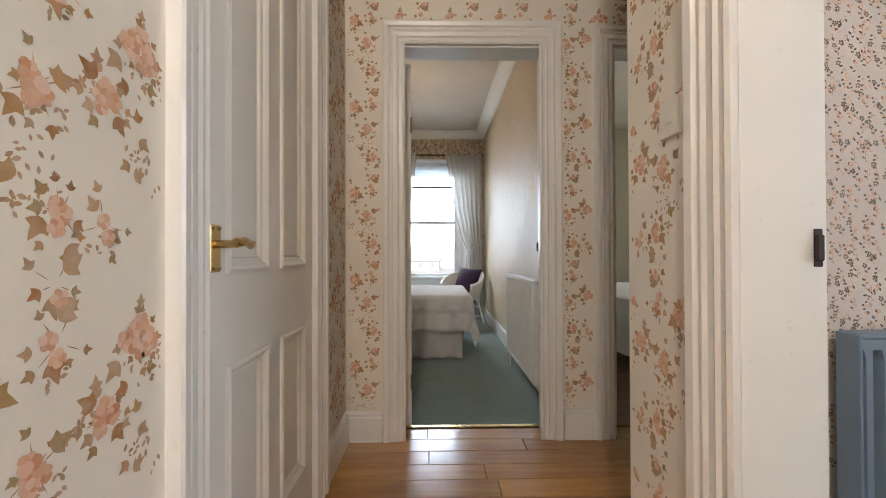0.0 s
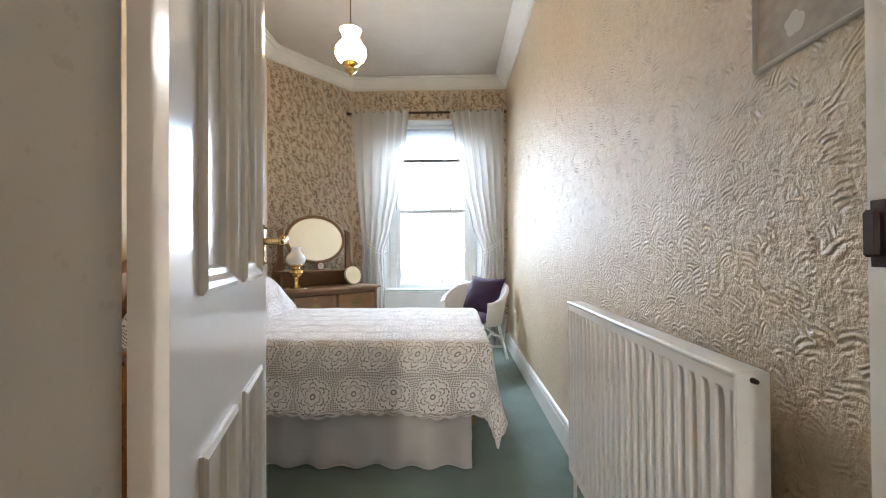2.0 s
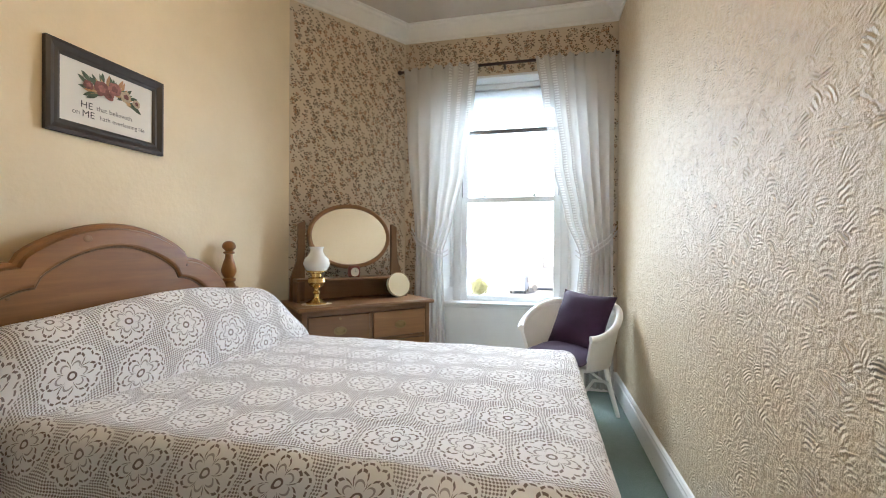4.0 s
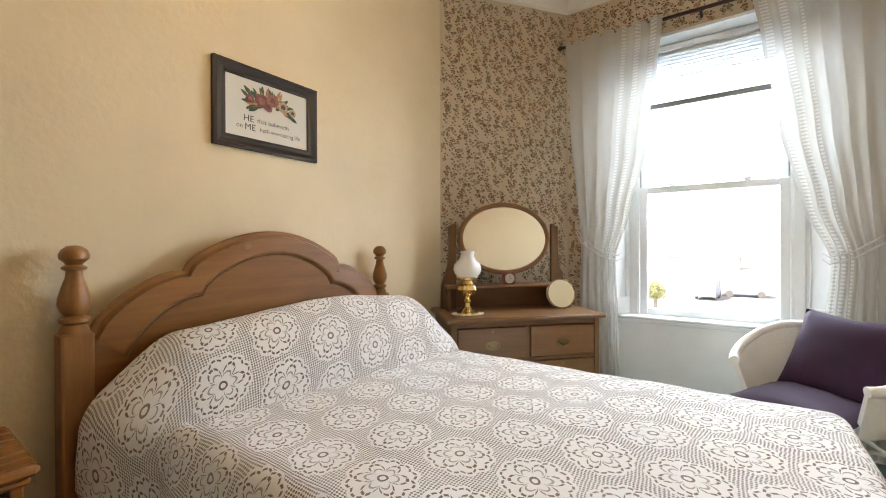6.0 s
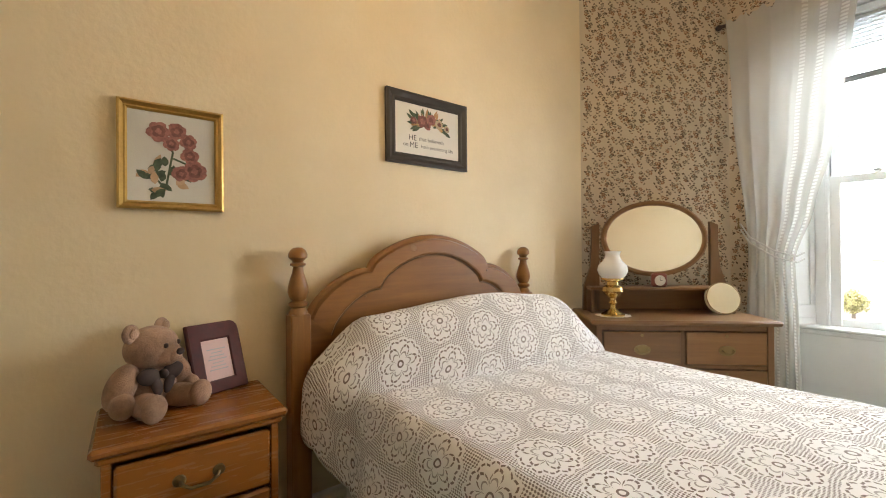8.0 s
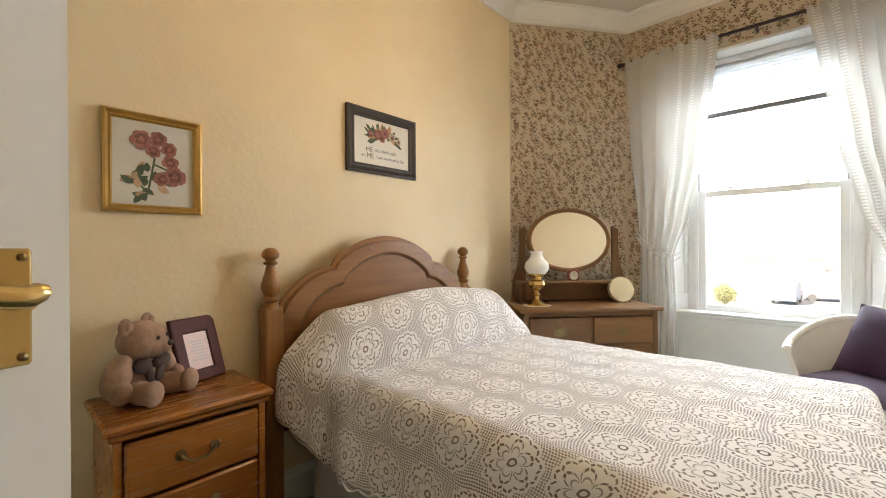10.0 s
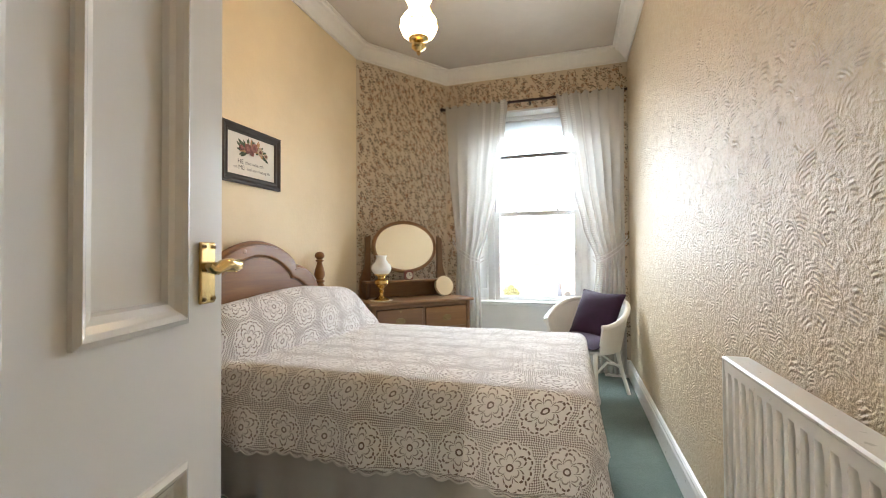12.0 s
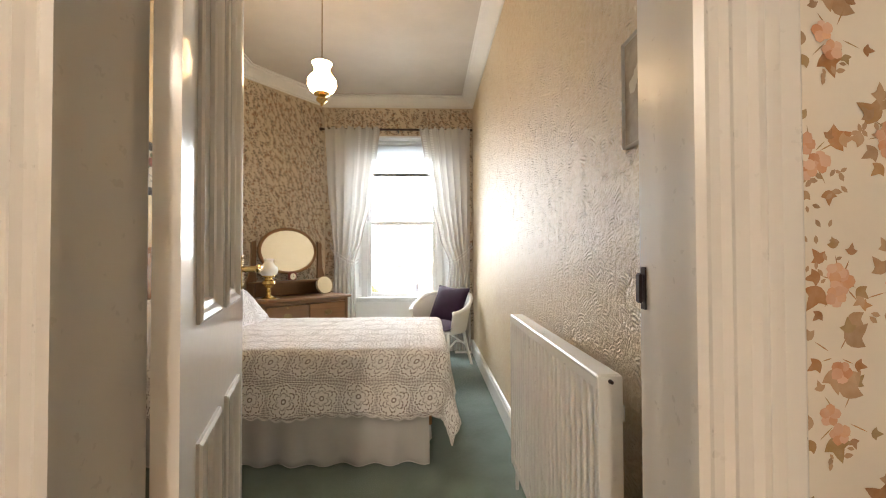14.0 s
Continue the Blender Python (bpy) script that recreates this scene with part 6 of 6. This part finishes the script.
def hall_tile():
    """Motifs of one repeat, 0.27 wide and 0.465 high: blooms, ivy and small sprays."""
    rr = random.Random(11)
    items = []

    def spray(x, z, n_, spread):
        for k in range(n_):
            items.append(("s", x + rr.uniform(-1, 1) * spread, z + rr.uniform(-1, 1) * spread * 0.6, rr.uniform(0.005, 0.009), rr.uniform(0, 6.28)))

    for x, z, r_ in ((0.047, 0.425, 0.024), (0.025, 0.398, 0.023), (0.068, 0.390, 0.024), (0.045, 0.382, 0.020), (0.010, 0.405, 0.018), (0.155, 0.430, 0.017),
                     (0.135, 0.280, 0.024), (0.130, 0.292, 0.018), (0.172, 0.125, 0.021), (0.166, 0.136, 0.016), (0.245, 0.315, 0.022), (0.258, 0.300, 0.020), (0.240, 0.120, 0.016), (0.060, 0.405, 0.022), (0.030, 0.418, 0.019), (0.085, 0.400, 0.016), (0.148, 0.270, 0.018), (0.232, 0.302, 0.016)):
        items.append(("b", x, z, r_))
    for x, z, s_, a in ((0.085, 0.385, 0.036, -0.5), (0.070, 0.412, 0.028, 0.4), (0.0, 0.375, 0.034, 3.9), (0.046, 0.455, 0.018, 1.5), (0.060, 0.350, 0.024, -0.2), (0.018, 0.335, 0.026, 3.4),
                        (0.172, 0.452, 0.036, 0.9), (0.160, 0.405, 0.032, -1.3), (0.135, 0.420, 0.018, 3.0), (0.160, 0.295, 0.032, 0.3), (0.118, 0.255, 0.030, -2.2), (0.090, 0.288, 0.026, 2.4),
                        (0.040, 0.285, 0.022, 1.8), (0.042, 0.258, 0.026, -0.6), (0.115, 0.165, 0.030, 2.8), (0.148, 0.118, 0.032, -2.2), (0.150, 0.148, 0.020, 2.2), (0.182, 0.085, 0.026, -0.8),
                        (0.178, 0.050, 0.034, 0.7), (0.160, 0.020, 0.030, -1.4), (0.228, 0.325, 0.034, 2.6), (0.262, 0.280, 0.030, -1.0), (0.222, 0.285, 0.022, 3.6), (0.228, 0.345, 0.022, 1.6),
                        (0.228, 0.135, 0.024, 2.2), (0.252, 0.105, 0.024, -0.6), (0.020, 0.215, 0.022, -2.6), (0.030, 0.195, 0.026, 0.4)):
        items.append(("i", x, z, s_, a))
    for cx, cz, n_ in ((0.045, 0.398, 9), (0.138, 0.278, 7), (0.172, 0.125, 6), (0.245, 0.305, 7), (0.168, 0.425, 5), (0.165, 0.035, 5), (0.240, 0.115, 4)):
        for k in range(n_):
            a = 6.283 * k / n_ + rr.uniform(-0.4, 0.4)
            d_ = rr.uniform(0.020, 0.042)
            items.append(("i", cx + d_ * math.cos(a), cz + 1.2 * d_ * math.sin(a), rr.uniform(0.013, 0.020), a + rr.uniform(-0.7, 0.7)))
            items.append(("t", cx + 0.3 * d_ * math.cos(a), cz + 0.36 * d_ * math.sin(a), d_ * 0.62, math.atan2(1.2 * math.sin(a), math.cos(a))))
        items.append(("b", cx + rr.uniform(-0.012, 0.012), cz - 0.018, 0.017))
    spray(0.055, 0.352, 17, 0.046)
    spray(0.168, 0.385, 7, 0.0184)
    spray(0.150, 0.245, 12, 0.029899999999999996)
    spray(0.120, 0.192, 17, 0.0483)
    spray(0.135, 0.135, 15, 0.0322)
    spray(0.040, 0.225, 14, 0.029899999999999996)
    spray(0.215, 0.300, 12, 0.0322)
    spray(0.240, 0.085, 10, 0.025299999999999996)
    return items


HALL_TILE = hall_tile()


def clip_rect(pt, u0, u1, z0, z1, holes):
    x, z = pt
    if not (u0 < x < u1 and z0 < z < z1):
        return False
    return not any(a < x < c_ and e < z < g_ for a, c_, e, g_ in holes)


def print_hall(parent, origin, udir, ndir, u0, u1, z0, z1, holes=(), shift=0.0):
    """Prints the floral paper on a wall stretch: u runs along the wall, n out of it."""
    O, U, Nn = Vector(origin), Vector(udir), Vector(ndir)
    rr = random.Random(3)
    b_ = Bld()

    def P_(x, z, lift=0.0):
        return O + U * x + Vector((0, 0, z)) + Nn * (0.0004 + lift)
    tw, th = 0.27, 0.465
    level = 0
    for i in range(int((u0 - shift) // tw) - 1, int((u1 - shift) // tw) + 2):
        for j in range(int(z0 // th) - 1, int(z1 // th) + 2):
            for it in HALL_TILE:
                x, z = i * tw + it[1] + shift, j * th + it[2]
                m_ = it[3] * (1.3 if it[0] != "s" else 1.6)
                if not clip_rect((x, z), u0 + m_, u1 - m_, z0 + m_, z1 - m_, [(a - m_, c_ + m_, e - m_, g_ + m_) for a, c_, e, g_ in holes]):
                    continue
                level += 1

                def P2(px_, pz_, lift=0.0, off_=(level % 97) * 0.000004):
                    return P_(px_, pz_, lift + off_)
                if it[0] == "b":
                    bloom(b_, P2, x, z, it[3] * 0.82, 0, 1, rr)
                elif it[0] == "i":
                    ivy(b_, P2, x, z, it[3] * 1.0, it[4], 2 if (int(it[1] * 1000) + int(it[2] * 1000)) % 3 else 3)
                elif it[0] == "t":
                    leaf_on(b_, P2, x, z, it[3], 0.0018, it[4], 2)
                else:
                    leaf_on(b_, P2, x, z, it[3] * 1.6, it[3] * 0.9, it[4], 3)
    ob = part("printed_flowers", b_, [PETAL, PETAL2, LEAF, LEAF2], parent, "trailing peach flowers and ivy leaves")
    ob["kind"] = "stuff"


def leaf_on(b_, P_, x, z, ln_, wd, a, mi):
    ca, sa = math.cos(a), math.sin(a)
    b_.face([P_(x + ln_ * u * ca - wd * v_ * sa, z + ln_ * u * sa + wd * v_ * ca) for u, v_ in ((0, 0), (0.35, 0.45), (0.7, 0.36), (1, 0), (0.7, -0.36), (0.35, -0.45))], mi)


def print_sprigs(parent, origin, udir, ndir, u0, u1, z0, z1, holes=(), pitch=0.056, mats=(SPRIG, SPRIG2, SPRIG3), size=1.0):
    O, U, Nn = Vector(origin), Vector(udir), Vector(ndir)
    rr = random.Random(8)
    b_ = Bld()

    def P_(x, z, lift=0.0):
        return O + U * x + Vector((0, 0, z)) + Nn * (0.0004 + lift)
    motifs = []
    for k in range(7):
        # a curved stem of small leaves that ends in an open flower
        r2 = random.Random(k)
        its = []
        a = r2.uniform(0, 6.28)
        x, z = -0.020 * math.cos(a), -0.020 * math.sin(a)
        for q in range(4):
            a += r2.uniform(0.0, 0.55) * (1 if k % 2 else -1)
            its.append((x, z, 0.0105, 0.0011, a, 0))
            side = a + (1 if q % 2 else -1) * r2.uniform(0.7, 1.15)
            its.append((x + 0.002 * math.cos(side), z + 0.002 * math.sin(side), r2.uniform(0.009, 0.015), r2.uniform(0.006, 0.009), side, (0, 1, 0, 1, 2)[(q + k) % 5]))
            x, z = x + 0.0125 * math.cos(a), z + 0.0125 * math.sin(a)
        for q in range(5):
            turn = a + 6.283 * q / 5
            its.append((x + 0.0025 * math.cos(turn), z + 0.0025 * math.sin(turn), r2.uniform(0.006, 0.009), 0.0065, turn, 2 if k % 3 == 0 else 1))
        motifs.append(its)
    rowi = 0
    lv_ = 0
    z = z0 + pitch / 2
    while z < z1:
        x = u0 + pitch / 2 + (pitch / 2 if rowi % 2 else 0)
        while x < u1:
            jx, jz = (rr.random() - 0.5) * pitch * 0.5, (rr.random() - 0.5) * pitch * 0.4
            for dx_, dz_, ln_, wd, a, tone in motifs[rr.randrange(7)]:
                px, pz = x + jx + dx_ * size, z + jz + dz_ * size
                if clip_rect((px, pz), u0 + 0.012, u1 - 0.012, z0 + 0.012, z1 - 0.012, holes):
                    lv_ += 1
                    leaf_on(b_, lambda a_, z_, o_=(lv_ % 89) * 0.000004: P_(a_, z_, o_), px, pz, ln_ * size * 1.45, wd * size * 1.45, a, tone)
            x += pitch
        z += pitch * 0.66
        rowi += 1
    ob = part("printed_sprigs", b_, list(mats), parent, "scattered brown leaf sprigs")
    ob["kind"] = "stuff"


obs = bpy.data.objects
print_hall(obs["wall_hall_end"], (0, HY0, 0), (1, 0, 0), (0, -1, 0), HLX, 1.95, 0.16, CEIL, [(-0.30, 0.665, -1, 2.246), (0.845, 1.78, -1, 2.23)], 0.02)
print_hall(obs["wall_hall_left"], (HLX, 0, 0), (0, 1, 0), (1, 0, 0), -0.6, HY0, 0.16, CEIL, [(0.745, 1.767, -1, 2.24)], 0.10)
print_hall(obs["wall_hall_right"], (HRX, 0, 0), (0, 1, 0), (-1, 0, 0), 0.85, HRY, 0.16, CEIL, [], 0.03)
dv = Vector((CX - LX, WY - CY, 0))
dl_ = dv.length
dv.normalize()
print_sprigs(obs["wall_slanted"], (LX, CY, 0), dv, (dv.y, -dv.x, 0), 0.0, dl_, 0.15, 2.765)
print_sprigs(obs["wall_window"], (0, WY, 0), (1, 0, 0), (0, -1, 0), CX, RX, 0.15, 2.765, [(WX0 - 0.01, WX1 + 0.01, -1, WTOP + 0.01)])
print_sprigs(obs["wall_side_room"], (0, 0.99, 0), (1, 0, 0), (0, -1, 0), HRX2, 1.6, 0.0, CEIL, [], 0.034, (SPRIG2, PETAL2, SPRIG2), 0.55)

# ---- floorboards ----
pl = tagged(new("floor_hall"), "glossy varnished pine floorboards in the hall", "floor", kind="structure")
BW = 0.132
y = -1.6
rnd = random.Random(2)
while y < HY1 - 0.04:
    y1 = min(y + BW, HY1 - 0.036)
    cuts = [-0.52, rnd.uniform(-0.1, 0.5), 1.96] if y1 > HRY else [-0.52, rnd.uniform(-0.3, 0.4), HRX + 0.12]
    for xa, xb in zip(cuts, cuts[1:]):
        o = part("plank", boxes((-(xb - xa) / 2 + 0.001, (xb - xa) / 2 - 0.001, 0.0012, y1 - y - 0.0012, -0.022, 0.0), c=0.0025), BOARDS, pl)
        o.matrix_basis = pose((xa + xb) / 2, y, -0.0005 * rnd.random())
    y = y1
p2f = tagged(new("floor_second_room"), "dull brown floorboards in the second bedroom", "floor", kind="structure")
y = HY1 - 0.004
while y < 6.1:
    o = part("plank", boxes((-2.13, 2.13, 0.0012, 0.138, -0.022, 0.0), c=0.0025), DARKBOARDS, p2f)
    o.matrix_basis = pose(3.06, y, 0)
    y += 0.14
